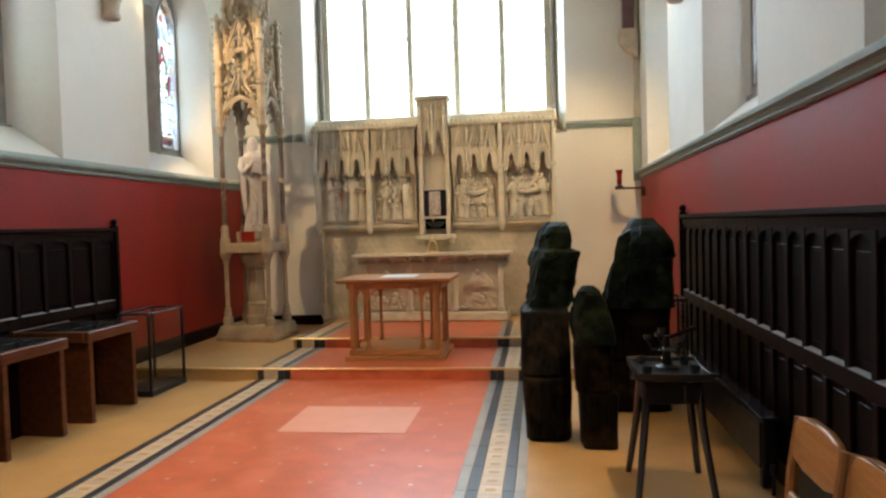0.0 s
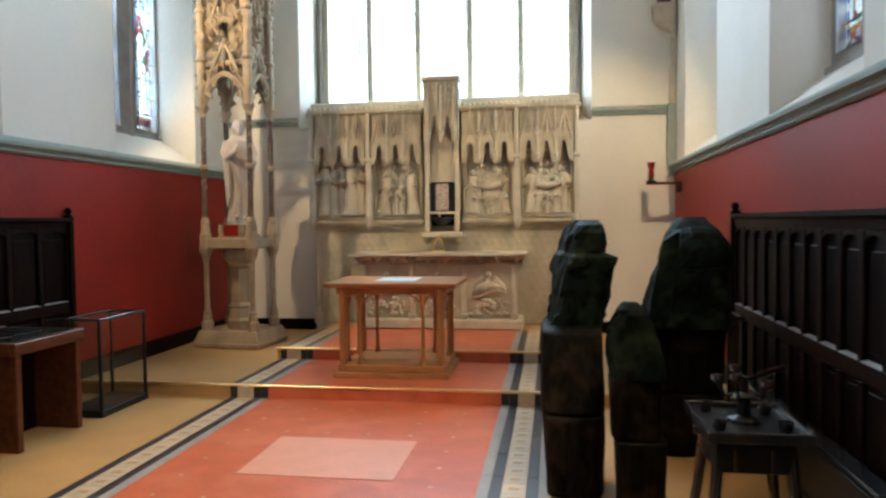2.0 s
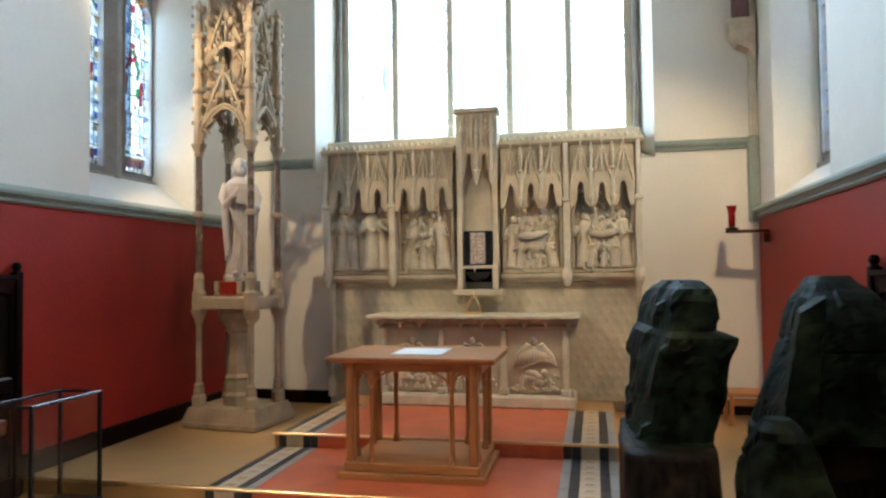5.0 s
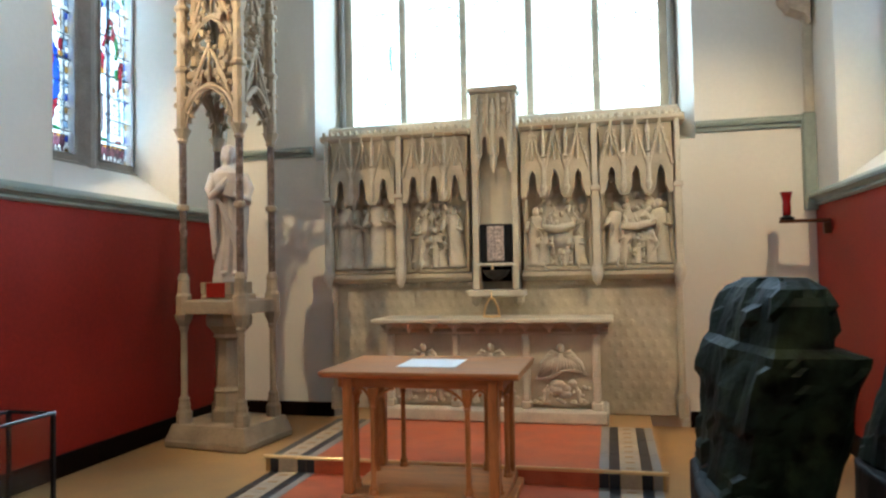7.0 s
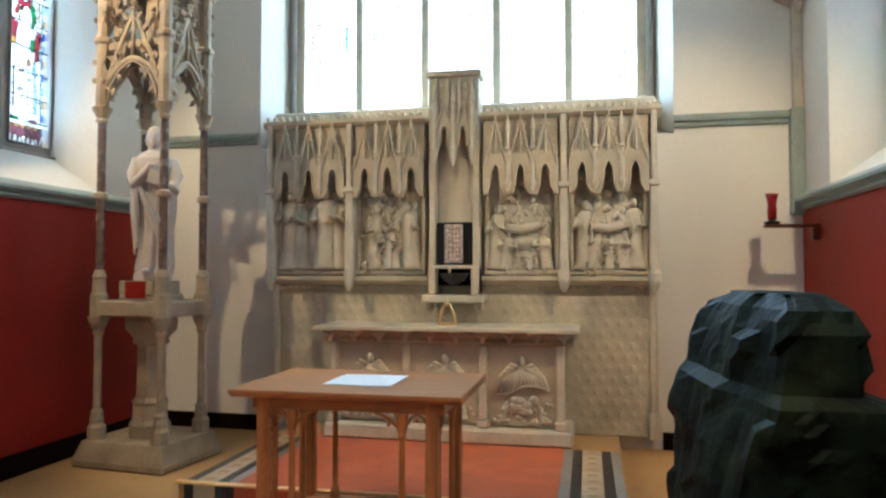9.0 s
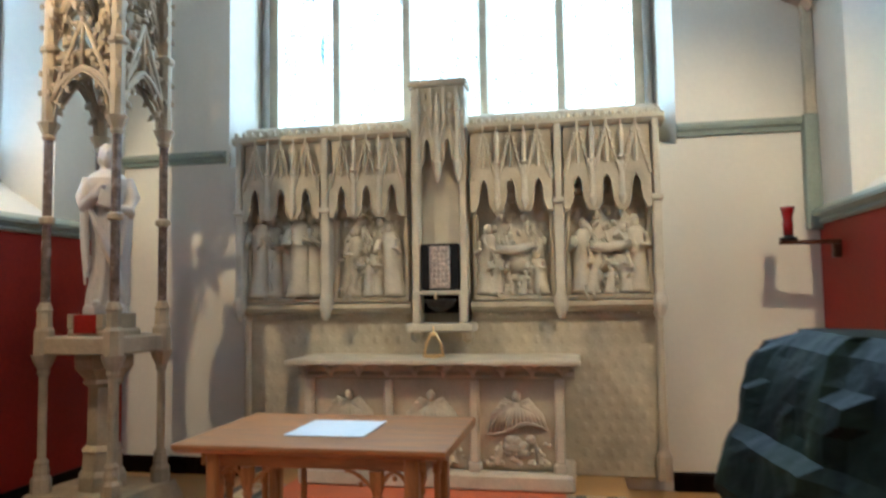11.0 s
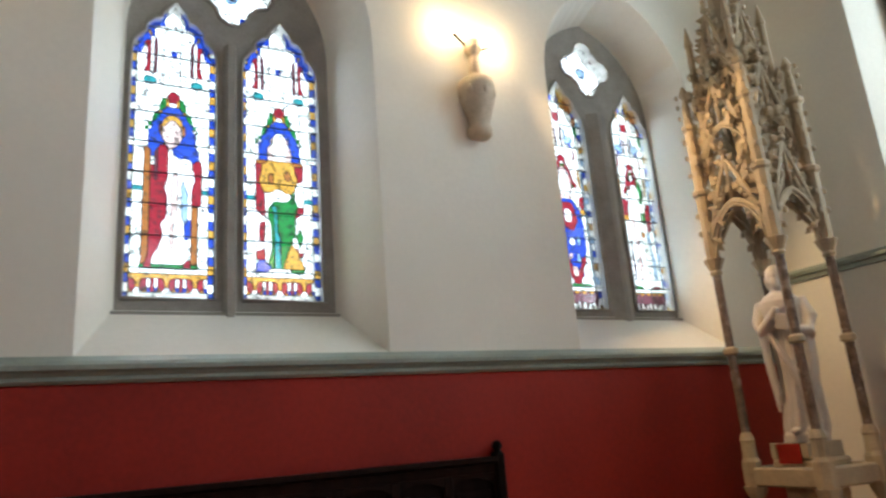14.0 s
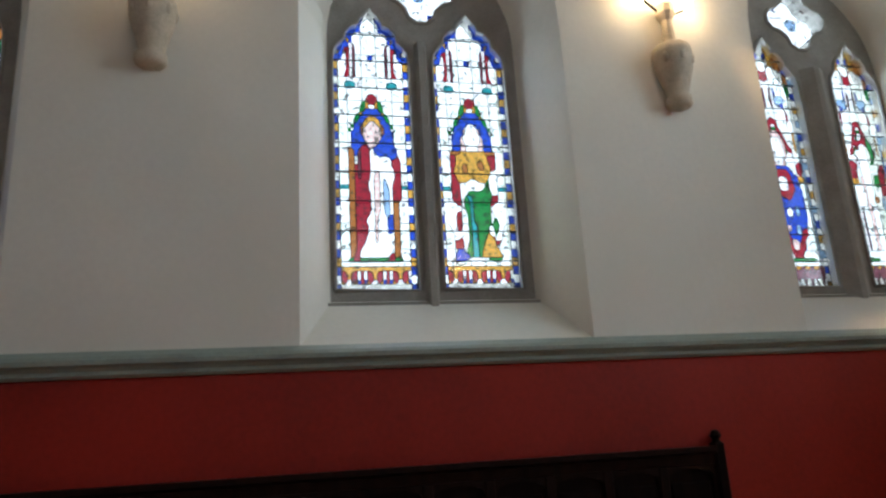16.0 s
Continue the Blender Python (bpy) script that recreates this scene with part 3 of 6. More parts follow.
def stained_light(parent, rows, at, u0, u1, v0, v1, label):
    """One light of leaded glass: every patch of one colour is a pane, with lead along their edges and iron bars across."""
    H, W = len(rows), len(rows[0])
    colour = lambda i, j: rows[H - 1 - j][i] if 0 <= i < W and 0 <= j < H else None
    P = {(i, j): Vector((u0 + (u1 - u0) * i / W, v0 + (v1 - v0) * j / H)) for i in range(W + 1) for j in range(H + 1)}
    edge = {}
    for (i, j) in P:
        for d, a, b in (((1, 0), (i, j - 1), (i, j)), ((0, 1), (i - 1, j), (i, j))):
            if (i + d[0], j + d[1]) in P and colour(*a) != colour(*b):
                edge.setdefault((i, j), []).append((i + d[0], j + d[1]))
                edge.setdefault((i + d[0], j + d[1]), []).append((i, j))
    for _ in range(2):
        Q = dict(P)
        for k, ns in edge.items():
            if 0 < k[0] < W and 0 < k[1] < H and len(ns) == 2 and 2 < k[0] < W - 2:
                Q[k] = 0.5 * P[k] + 0.25 * (P[ns[0]] + P[ns[1]])
        P = Q
    light = part("light", boxes((0, 0.001, 0, 0.001, 0, 0.001)), LEAD, parent, label)
    bm = bmesh.new()
    for k, ns in edge.items():
        for n in ns:
            if k < n:
                a, b = P[k], P[n]
                d = (b - a).normalized()
                s = Vector((-d.y, d.x)) * 0.0028
                bm.faces.new([bm.verts.new(at(*p, 0.006)) for p in (a - s, b - s, b + s, a + s)])
    for j in range(0, H, 7 if H > 20 else 4):
        z = v0 + (v1 - v0) * j / H
        lo, hi = at(u0, z - 0.0035, -0.02), at(u1, z + 0.0035, -0.010)
        box(bm, min(lo[0], hi[0]), max(lo[0], hi[0]), min(lo[1], hi[1]), max(lo[1], hi[1]), lo[2], hi[2])
    old = light.data
    bm.to_mesh(old)
    bm.free()
    done = set()
    for start in [(i, j) for j in range(H) for i in range(W)]:
        if start in done:
            continue
        c, todo, cells = colour(*start), [start], []
        done.add(start)
        while todo:
            i, j = todo.pop()
            cells.append((i, j))
            for n in ((i + 1, j), (i - 1, j), (i, j + 1), (i, j - 1)):
                if n not in done and colour(*n) == c:
                    done.add(n)
                    todo.append(n)
        bm, vs = bmesh.new(), {}
        vert = lambda i, j: vs.setdefault((i, j), None) or vs.update({(i, j): bm.verts.new(at(*P[(i, j)], 0.009))}) or vs[(i, j)]
        for i, j in cells:
            bm.faces.new([vert(i, j), vert(i + 1, j), vert(i + 1, j + 1), vert(i, j + 1)])
        part("pane", bm, GLASS[c], light)
    return light


def backdrop(name, at, u0, u1, v0, v1, d, strength):
    """Bright open sky outside a window."""
    m = bpy.data.materials.new(name)
    m.use_nodes = True
    N = m.node_tree.nodes
    N.remove(N["Principled BSDF"])
    e = N.new("ShaderNodeEmission")
    e.inputs[0].default_value, e.inputs[1].default_value = (0.90, 0.96, 1.0, 1), strength
    m.node_tree.links.new(e.outputs[0], N["Material Output"].inputs[0])
    bm = bmesh.new()
    bm.faces.new([bm.verts.new(at(u, v, d)) for u, v in rect(u0, u1, v0, v1)])
    setting(name, bm, m, "bright white overcast sky outside the window", "sky")


def cusped(a, b, foot):
    """The outline of a light with a cusped, pointed head."""
    c, h = (a + b) / 2, (b - a) / 2
    side = ((1, 4.28), (0.95, 4.36), (0.80, 4.41), (0.69, 4.44), (0.67, 4.49), (0.50, 4.545), (0.33, 4.56), (0.29, 4.60), (0.14, 4.65))
    return [(a, foot), (b, foot)] + [(c + h * f, z) for f, z in side] + [(c, 4.69)] + [(c - h * f, z) for f, z in side[::-1]]


def side_window(n, side, y0, y1, saints, left_light, right_light, foot, lobes):
    x, s = (XG, -1) if side == "north" else (XGR, 1)
    at = (lambda u, v, d: (x - d, along_north(u), up_north(v))) if s < 0 else (lambda u, v, d: (x + d, u, v))
    w = thing("window_%d" % n, "two-light pointed stained glass window in a grey stone frame", "window", kind="structure")
    cu = (y0 + y1) / 2
    lights = [cusped(a, b, foot) for a, b in (left_light, right_light)]
    eye = foil(cu, 4.86, 0.28, lobes, 6, math.pi / 2)
    outer = pointed(y0 + 0.02, y1 - 0.02, 2.59, SPRING, RISE - 0.02, 10)
    part("window_frame", plate(bmesh.new(), at, outer, [*lights, eye], -0.06, 0.10), FRAME_STONE, w, "weathered grey stone tracery")
    # roll mouldings round the lights
    bm = bmesh.new()
    for lp in (*lights, eye):
        tube(bm, [at(u, v, -0.062) for u, v in lp + lp[:1]], 0.016, 5)
    part("moulding", bm, FRAME_STONE, w, round_=True)
    a, b = at(left_light[1] + 0.030, 2.60, -0.055), at(right_light[0] - 0.030, 4.42, -0.12)
    m = (a[1] + b[1]) / 2
    bm = plate(bmesh.new(), lambda u, v, d: (u, v, d), [(a[0], a[1]), (a[0], b[1]), (b[0], m + 0.022), (b[0], m - 0.022)], [], a[2], b[2])
    part("mullion", bm, FRAME_STONE, w, "chamfered grey stone mullion")
    for rows, (a, b) in zip(saints, (left_light, right_light)):
        stained_light(w, rows, at, a + 0.004, b - 0.004, foot - 0.005, 4.70, "leaded light of coloured glass with a robed figure")
    bm = bmesh.new()
    bm.faces.new([bm.verts.new(at(u, v, 0.01)) for u, v in foil(cu, 4.86, 0.30, lobes, 6, math.pi / 2)])
    part("tracery_pane", bm, GLASS["W"], w)
    bm = bmesh.new()
    bm.faces.new([bm.verts.new(at(u, v, 0.006)) for u, v in foil(cu, 4.85, 0.06, 6, 5)])
    part("pane", bm, GLASS["L"], w)
    for k, a in enumerate((0.5, 1.5, 2.5, 3.5)):
        bm = bmesh.new()
        bm.faces.new([bm.verts.new(at(cu + 0.2 * math.cos(a * math.pi / 2) + 0.022 * math.cos(t), 4.85 + 0.2 * math.sin(a * math.pi / 2) + 0.022 * math.sin(t), 0.006)) for t in np.linspace(0, 5.5, 7)])
        part("pane", bm, GLASS["RBYB"[k]], w)
    part("sill", plate(bmesh.new(), lambda u, v, d: at(v, u, d), [(2.56, y0 + 0.07), (2.635, y0 + 0.07), (2.635, y1 - 0.07), (2.56, y1 - 0.07)], [], -0.10, -0.058), FRAME_STONE, w)
    backdrop("sky_backdrop_%d" % n, at, y0 - 0.6, y1 + 0.6, 1.8, 6.2, 0.9, SIDE_SKY)


SIDE_SKY, EAST_SKY = 4.0, 4.2
side_window(1, "north", 4.38, 6.05, (SAINT_RED, SAINT_GREEN), (4.595, 5.122), (5.270, 5.792), 2.715, 4)
side_window(2, "north", 7.48, 9.02, (SAINT_BLUE, SAINT_WHITE), (7.66, 8.15), (8.44, 8.88), 2.70, 4)
side_window(3, "north", 1.25, 2.92, (SAINT_GREEN, SAINT_BLUE), (1.465, 1.99), (2.14, 2.66), 2.71, 4)
side_window(4, "south", 4.77, 6.33, (SAINT_BLUE, SAINT_RED), (4.97, 5.46), (5.64, 6.13), 2.71, 4)
side_window(5, "south", 7.98, 9.60, (SAINT_WHITE, SAINT_GREEN), (8.19, 8.70), (8.88, 9.39), 2.71, 4)
side_window(6, "south", 1.55, 3.22, (SAINT_RED, SAINT_BLUE), (1.77, 2.29), (2.44, 2.96), 2.71, 4)

east = thing("window_7", "tall five-light window of pale glass above the altar", "window", kind="structure")
at_east = lambda u, v, d: (u, YG + d, v)
LIGHTS = [(-3.53, -2.96), (-2.84, -2.26), (-2.14, -1.54), (-1.40, -0.82), (-0.71, -0.12)]
outer = pointed(-3.72, 0.06, 3.0, 6.2, 1.8, 10)
part("window_frame", plate(bmesh.new(), at_east, outer, [pointed(a, b, 3.29, 6.1 + 0.6 * (1 - abs(i - 2) / 2.4), 0.55, 6) for i, (a, b) in enumerate(LIGHTS)], -0.05, 0.12), STONE_PALE, east)
# the pale stone of these mullions paints in the glare that bleaches them
for a, b in zip(LIGHTS, LIGHTS[1:]):
    m, h = (a[1] + b[0]) / 2, (b[0] - a[1]) / 2
    bm = plate(bmesh.new(), lambda u, v, d: (u, v, d), [(m - h, YG - 0.045), (m - 0.032, YG - 0.12), (m + 0.032, YG - 0.12), (m + h, YG - 0.045)], [], 3.26, 6.9)
    part("mullion", bm, STONE_PALE, east, "chamfered pale stone mullion")
part("window_sill", boxes((-3.66, 0.02, YE + 0.02, YG - 0.05, 3.02, 3.26), w=0.02), STONE_PALE, east)
PALE = ("WWWWWWWWWW", "WWWWWWWWWW", "WWWWWWWWWW", "WWWWPWWWWW", "WWWWWWWWWW", "WWWWWWWWWW", "WWWWWWWPWW", "WWWWWWWWWW", "WWPWWWWWWW", "WPPWWWWLWW", "WWPWWWWWWW", "WWWWWWWWWW")
PLAIN = ("WWWWWWWWWW",) * 12
for i, (a, b) in enumerate(LIGHTS):
    stained_light(east, PALE if i == 0 else PLAIN, at_east, a - 0.01, b + 0.01, 3.28, 7.4, "light of pale leaded glass")
backdrop("sky_backdrop_7", at_east, -4.6, 1.0, 2.2, 8.5, 0.9, EAST_SKY)
# jamb shafts beside the east window
for x in (-3.64, 0.0):
    setting("jamb_shaft", lathe(bmesh.new(), [(0.05, 3.2), (0.035, 3.28), (0.032, 6.2), (0.05, 6.25)], x, YG - 0.09, 10), FRAME_STONE, "slender grey stone window shaft", "trim")
# ---- retable, altar and their furniture ----
def crocket_strip(bm, x0, z0, x1, z1, y, n, r=0.014):
    for k in range(n):
        t = (k + 0.5) / n
        lump(bm, x0 + (x1 - x0) * t, y, z0 + (z1 - z0) * t, r, r, r * 1.2, 5)


def arch_hood(cx, w, z_spring, rise, z_top, y0, y1):
    """A canopy head over one niche: a narrow cusped lancet opening between hanging spandrels."""
    side = ((0.47, -0.03), (0.40, 0.10), (0.30, 0.22), (0.27, 0.34), (0.30, 0.42), (0.22, 0.52), (0.25, 0.66), (0.19, 0.82), (0.09, 0.94))
    half = [(w * f * 0.72, z_spring + rise * t) for f, t in side]
    hole = [(cx + u, v) for u, v in half] + [(cx, z_spring + rise)] + [(cx - u, v) for u, v in half[::-1]]
    outline = [(cx - w / 2, z_spring - 0.03 * rise), *hole[::-1], (cx + w / 2, z_spring - 0.03 * rise), (cx + w / 2, z_top), (cx - w / 2, z_top)]
    bm = plate(bmesh.new(), lambda u, v, d: (u, d, v), outline, [], y0, y1)
    rim = [(u, y0 - 0.004, v) for u, v in hole]
    tube(bm, rim, 0.008, 5)
    return bm


def figure(bm, x, y, z, h, lean=0.0, kneel=False, rng=random):
    """A small robed carved figure in relief, front towards -y."""
    r = h * 0.13
    H = h * (0.72 if kneel else 1.0)
    n = 9
    prof = [(1.25, 0.0), (1.15, 0.06), (0.95, 0.25), (0.85, 0.45), (0.95, 0.62), (1.05, 0.74), (0.75, 0.82), (0.32, 0.855)]
    rings = []
    for k, (f, t) in enumerate(prof):
        ring = []
        for a in range(n):
            ang = 2 * math.pi * a / n
            fold = 1 + 0.13 * math.sin(3 * ang + x * 37) * (1 - t)
            ring.append(bm.verts.new((x + lean * t * h * 0.5 + r * f * fold * math.cos(ang), y + 0.62 * r * f * fold * math.sin(ang), z + t * H)))
        rings.append(ring)
    for p, q in zip(rings, rings[1:]):
        for a in range(n):
            bm.faces.new((p[a], p[(a + 1) % n], q[(a + 1) % n], q[a]))
    bm.faces.new(rings[-1])
    bm.faces.new(rings[0][::-1])
    hx = x + lean * h * 0.5
    lump(bm, hx, y - 0.01, z + 0.92 * H, 0.062 * h, 0.062 * h, 0.08 * h, 8)
    for s in (-1, 1):
        tube(bm, [(hx + s * r * 0.9, y - 0.2 * r, z + 0.74 * H), (hx + s * r * 1.25, y - 0.7 * r, z + 0.58 * H), (hx + s * r * (0.3 + 0.5 * rng.random()), y - 1.1 * r, z + (0.58 + 0.12 * rng.random()) * H)], [r * 0.36, r * 0.32, r * 0.22], 6)


def relief_scene(bm, x0, x1, z0, z1, y, kind, rng):
    """Crowded carved figures and drapery filling one panel."""
    w, h = x1 - x0, z1 - z0
    rows = (
        ((0.10, 1.02, 0.03, 0, 0.0), (0.30, 0.98, -0.04, 0, 0.02), (0.50, 0.90, 0.05, 0, 0.05), (0.70, 1.05, 0.06, 0, -0.02), (0.92, 1.0, -0.08, 0, 0.02)),
        ((0.08, 0.9, 0.1, 0, 0.05), (0.20, 1.02, 0.16, 0, 0.0), (0.40, 0.88, 0.1, 0, 0.03), (0.54, 1.0, -0.1, 1, 0.0), (0.68, 0.9, -0.1, 0, 0.05), (0.86, 1.06, -0.14, 0, -0.02), (0.48, 0.52, 0.0, 0, -0.05)),
        ((0.08, 0.98, 0.1, 0, 0.0), (0.22, 0.8, 0.14, 1, -0.02), (0.34, 0.95, 0.1, 0, 0.05), (0.58, 1.0, -0.1, 0, 0.06), (0.74, 0.9, -0.1, 0, 0.05), (0.90, 0.8, -0.2, 1, 0.0), (0.62, 0.42, 0.2, 1, -0.05)),
        ((0.10, 1.02, 0.12, 0, 0.0), (0.26, 0.9, 0.25, 1, 0.0), (0.42, 0.95, 0.1, 0, 0.05), (0.60, 0.92, -0.12, 0, 0.05), (0.76, 0.85, -0.25, 1, 0.0), (0.91, 1.05, -0.1, 0, 0.0), (0.5, 0.45, 0.1, 1, -0.05)))[kind]
    if kind:
        # the crowd stands against one rounded mass of stone
        lump(bm, x0 + w * 0.5, y + 0.05, z0 + 0.36 * h, 0.50 * w, 0.055, 0.60 * h, 24)
        for k in range(46):
            a, c = rng.uniform(0, 6.28), rng.random() ** 0.5
            px, pz = x0 + w * (0.5 + 0.45 * c * math.cos(a)), z0 + h * (0.42 + 0.50 * c * math.sin(a))
            lump(bm, px, y + 0.01 * rng.random(), pz, rng.uniform(0.018, 0.042), 0.03, rng.uniform(0.02, 0.05), 7, (0, rng.uniform(-50, 50), 0))
        for k in range(7):
            a = 0.35 + 2.45 * k / 6
            lump(bm, x0 + w * (0.5 + 0.40 * math.cos(a)), y - 0.005, z0 + h * (0.40 + 0.48 * math.sin(a)), 0.030, 0.03, 0.036, 9)
    for f, hh, ln, kn, dy in rows:
        figure(bm, x0 + w * f, y + dy, z0, h * hh * (0.80 if kind else 1.0), ln, kn, rng)
    if kind >= 2:
        box(bm, x0 + w * 0.30, x0 + w * 0.78, y - 0.02, y + 0.05, z0 + 0.22 * h, z0 + 0.46 * h)
        tube(bm, [(x0 + w * 0.25, y - 0.05, z0 + 0.50 * h), (x0 + w * 0.5, y - 0.06, z0 + 0.47 * h), (x0 + w * 0.8, y - 0.05, z0 + 0.53 * h)], [0.035, 0.045, 0.03], 7)
    for k in range(16):
        a, c = rng.random(), rng.random()
        px, pz = x0 + w * (0.06 + 0.88 * a), z0 + h * (0.08 + 0.75 * c)
        tube(bm, [(px, y - 0.045, pz), (px + 0.05 * (rng.random() - 0.5), y - 0.06, pz - 0.06), (px + 0.10 * (rng.random() - 0.5), y - 0.045, pz - 0.13)], [0.006, 0.013, 0.006], 5)
    for k in range(14):
        lump(bm, x0 + w * rng.random(), y + 0.01, z0 + 0.08 * h * rng.random(), 0.05, 0.035, 0.03, 6)
    for k in range(10):
        lump(bm, x0 + w * rng.random(), y + 0.045, z0 + h * (0.7 + 0.5 * rng.random()), 0.05, 0.02, 0.05, 6)


def retable():
    rng = random.Random(5)
    r = thing("retable", "carved sandstone retable with relief scenes under pinnacled canopies", "retable")
    part("back_slab", boxes((-3.54, -0.03, 10.17, YE + 0.01, Z2, 3.05), w=0.01), STONE, r)
    # diapered field between altar and reliefs: small raised lozenges
    bm = bmesh.new()
    step = 0.105
    for i in range(33):
        for j in range(13):
            x, z = -3.42 + i * step, 0.33 + j * step * 0.95
            if x < -0.12 and z < 1.52 and not (-2.85 < x < -0.72 and z < 1.0):
                lump(bm, x + (step / 2 if j % 2 else 0), 10.168, z, 0.038, 0.005, 0.038, 4)
    part("diaper_field", bm, STONE, r, "raised flower diaper carving")["kind"] = "stuff"
    # side posts
    for x in (-3.56, -0.07):
        part("side_post", lathe(bmesh.new(), [(0.06, Z2), (0.06, 0.42), (0.035, 0.47), (0.03, 1.5), (0.05, 1.55), (0.05, 1.6)], x + 0.03, 10.13, 8), STONE, r)
    # shelf under the reliefs with a row of square flowers
    for x0, x1 in ((-3.56, -2.03), (-1.53, -0.02)):
        bm = moulding(bmesh.new(), lambda q, o, u: (q, 10.17 - o, 1.6 + u), x0, x1, [(0, -0.10), (0.03, -0.10), (0.045, -0.05), (0.09, -0.035), (0.12, 0.0), (0.12, 0.035), (0.08, 0.05), (0, 0.05)])
        part("shelf_moulding", bm, STONE, r)
        bm = bmesh.new()
        for k in range(int((x1 - x0) / 0.062)):
            lump(bm, x0 + 0.04 + 0.062 * k, 10.125, 1.533, 0.018, 0.014, 0.016, 5)
        part("flower_row", bm, STONE, r)["kind"] = "stuff"
    # four relief panels: two on each side of the tower
    panels = [(-3.50, -2.80), (-2.71, -2.05), (-1.50, -0.84), (-0.75, -0.08)]
    for kind, (x0, x1) in enumerate(panels):
        p = part("relief_panel", boxes((x0, x1, 10.13, 10.172, 1.66, 2.56)), STONE, r, "relief panel with carved figures")
        bm = bmesh.new()
        relief_scene(bm, x0 + 0.05, x1 - 0.05, 1.70, 2.44, 10.09, kind, rng)
        part("carved_relief", bm, STONE_PALE, p, round_=True)
        bm = bmesh.new()
        for a, b in ((x0, x0 + 0.035), (x1 - 0.035, x1)):
            box(bm, a, b, 10.06, 10.14, 1.66, 2.36)
        box(bm, x0, x1, 10.05, 10.14, 1.65, 1.69)
        part("panel_frame", bevel(bm, 0.008), STONE, p)
        w = (x1 - x0) / 3
        for k in range(3):
            cx = x0 + w * (k + 0.5)
            hood = part("canopy_head", arch_hood(cx, w, 2.37, 0.26, 2.74, 9.955, 10.0), STONE, p)
            # steep gable with pinnacle and slender ribs above each head
            bm = bmesh.new()
            for s in (-1, 1):
                tube(bm, [(cx + s * w * 0.48, 9.95, 2.62), (cx + s * w * 0.2, 9.94, 2.84), (cx, 9.94, 3.02)], [0.017, 0.014, 0.012], 5)
                crocket_strip(bm, cx + s * w * 0.44, 2.66, cx + s * 0.02, 2.99, 9.935, 5, 0.013)
            tube(bm, [(cx, 9.945, 2.72), (cx, 9.945, 3.06)], [0.016, 0.012], 5)
            part("gable", bm, STONE, hood)
        for k in (1, 2):
            cx = x0 + w * k
            bm = lathe(bmesh.new(), [(0.008, 2.38), (0.02, 2.41), (0.03, 2.44), (0.03, 2.46), (0.022, 2.48), (0.022, 2.74), (0.036, 2.75), (0.02, 2.78), (0.016, 2.92), (0.022, 2.93), (0.004, 3.06)], cx, 9.95, 6)
            part("hanging_pinnacle", bm, STONE_PALE, p)
        part("hood_backing", boxes((x0, x1, 10.0, 10.17, 2.70, 3.04)), STONE, p)
    for x0, x1 in ((-3.58, -3.50), (-2.80, -2.71), (-0.84, -0.75), (-0.08, 0.0)):
        cx = (x0 + x1) / 2
        bm = boxes((x0 + 0.005, x1 - 0.005, 9.97, 10.17, 1.6, 2.42), (x0 + 0.015, x1 - 0.015, 9.95, 10.17, 2.42, 3.06), w=0.01)
        pil = part("buttress", bm, STONE_PALE, r)
        part("capital", boxes((x0 - 0.008, x1 + 0.008, 9.945, 10.05, 2.41, 2.46), w=0.01), STONE_PALE, pil)
        part("corbel", lathe(bmesh.new(), [(0.012, 1.50), (0.04, 1.55), (0.055, 1.60), (0.055, 1.66), (0.04, 1.70)], cx, 9.985, 8), STONE_PALE, pil)
    # cresting
    for x0, x1 in ((-3.60, -2.02), (-1.52, 0.03)):
        bm = moulding(bmesh.new(), lambda q, o, u: (q, 10.01 - o, 3.06 + u), x0, x1, [(-0.2, -0.03), (0.04, -0.03), (0.07, 0.0), (0.07, 0.03), (-0.2, 0.03)])
        part("cornice", bm, STONE, r)
        bm = bmesh.new()
        for k in range(int((x1 - x0) / 0.07)):
            x = x0 + 0.035 + 0.07 * k
            lump(bm, x, 9.97, 3.115, 0.024, 0.02, 0.03, 5)
            lump(bm, x + 0.035, 9.97, 3.10, 0.010, 0.012, 0.014, 4)
        part("cresting", bm, STONE, r)["kind"] = "stuff"
    # tower over the tabernacle
    t = part("tower", boxes((-1.94, -1.60, 10.10, 10.2, 1.55, 3.42), w=0.008), STONE_PALE, r)
    for x in (-1.97, -1.57):
        part("tower_pier", boxes((x - 0.03, x + 0.03, 9.98, 10.2, 1.42, 3.42), w=0.008), STONE_PALE, t)
    for k in range(2):
        hood = part("canopy_head", arch_hood(-1.855 + 0.17 * k, 0.17, 2.78, 0.21, 3.1, 9.96, 10.02), STONE, t)
        bm = bmesh.new()
        cx = -1.855 + 0.17 * k
        for s in (-1, 1):
            tube(bm, [(cx + s * 0.08, 9.95, 2.92), (cx, 9.945, 3.2)], [0.014, 0.01], 5)
        part("gable", bm, STONE, hood)
    for x in (-1.94, -1.77, -1.60):
        part("hanging_pinnacle", lathe(bmesh.new(), [(0.006, 2.62), (0.03, 2.70), (0.04, 2.78), (0.026, 2.80), (0.024, 3.2), (0.034, 3.21), (0.01, 3.36)], x, 9.955, 6), STONE_PALE, t)
    part("tower_body", boxes((-1.97, -1.57, 9.98, 10.18, 3.0, 3.44), w=0.01), STONE, t)
    bm = bmesh.new()
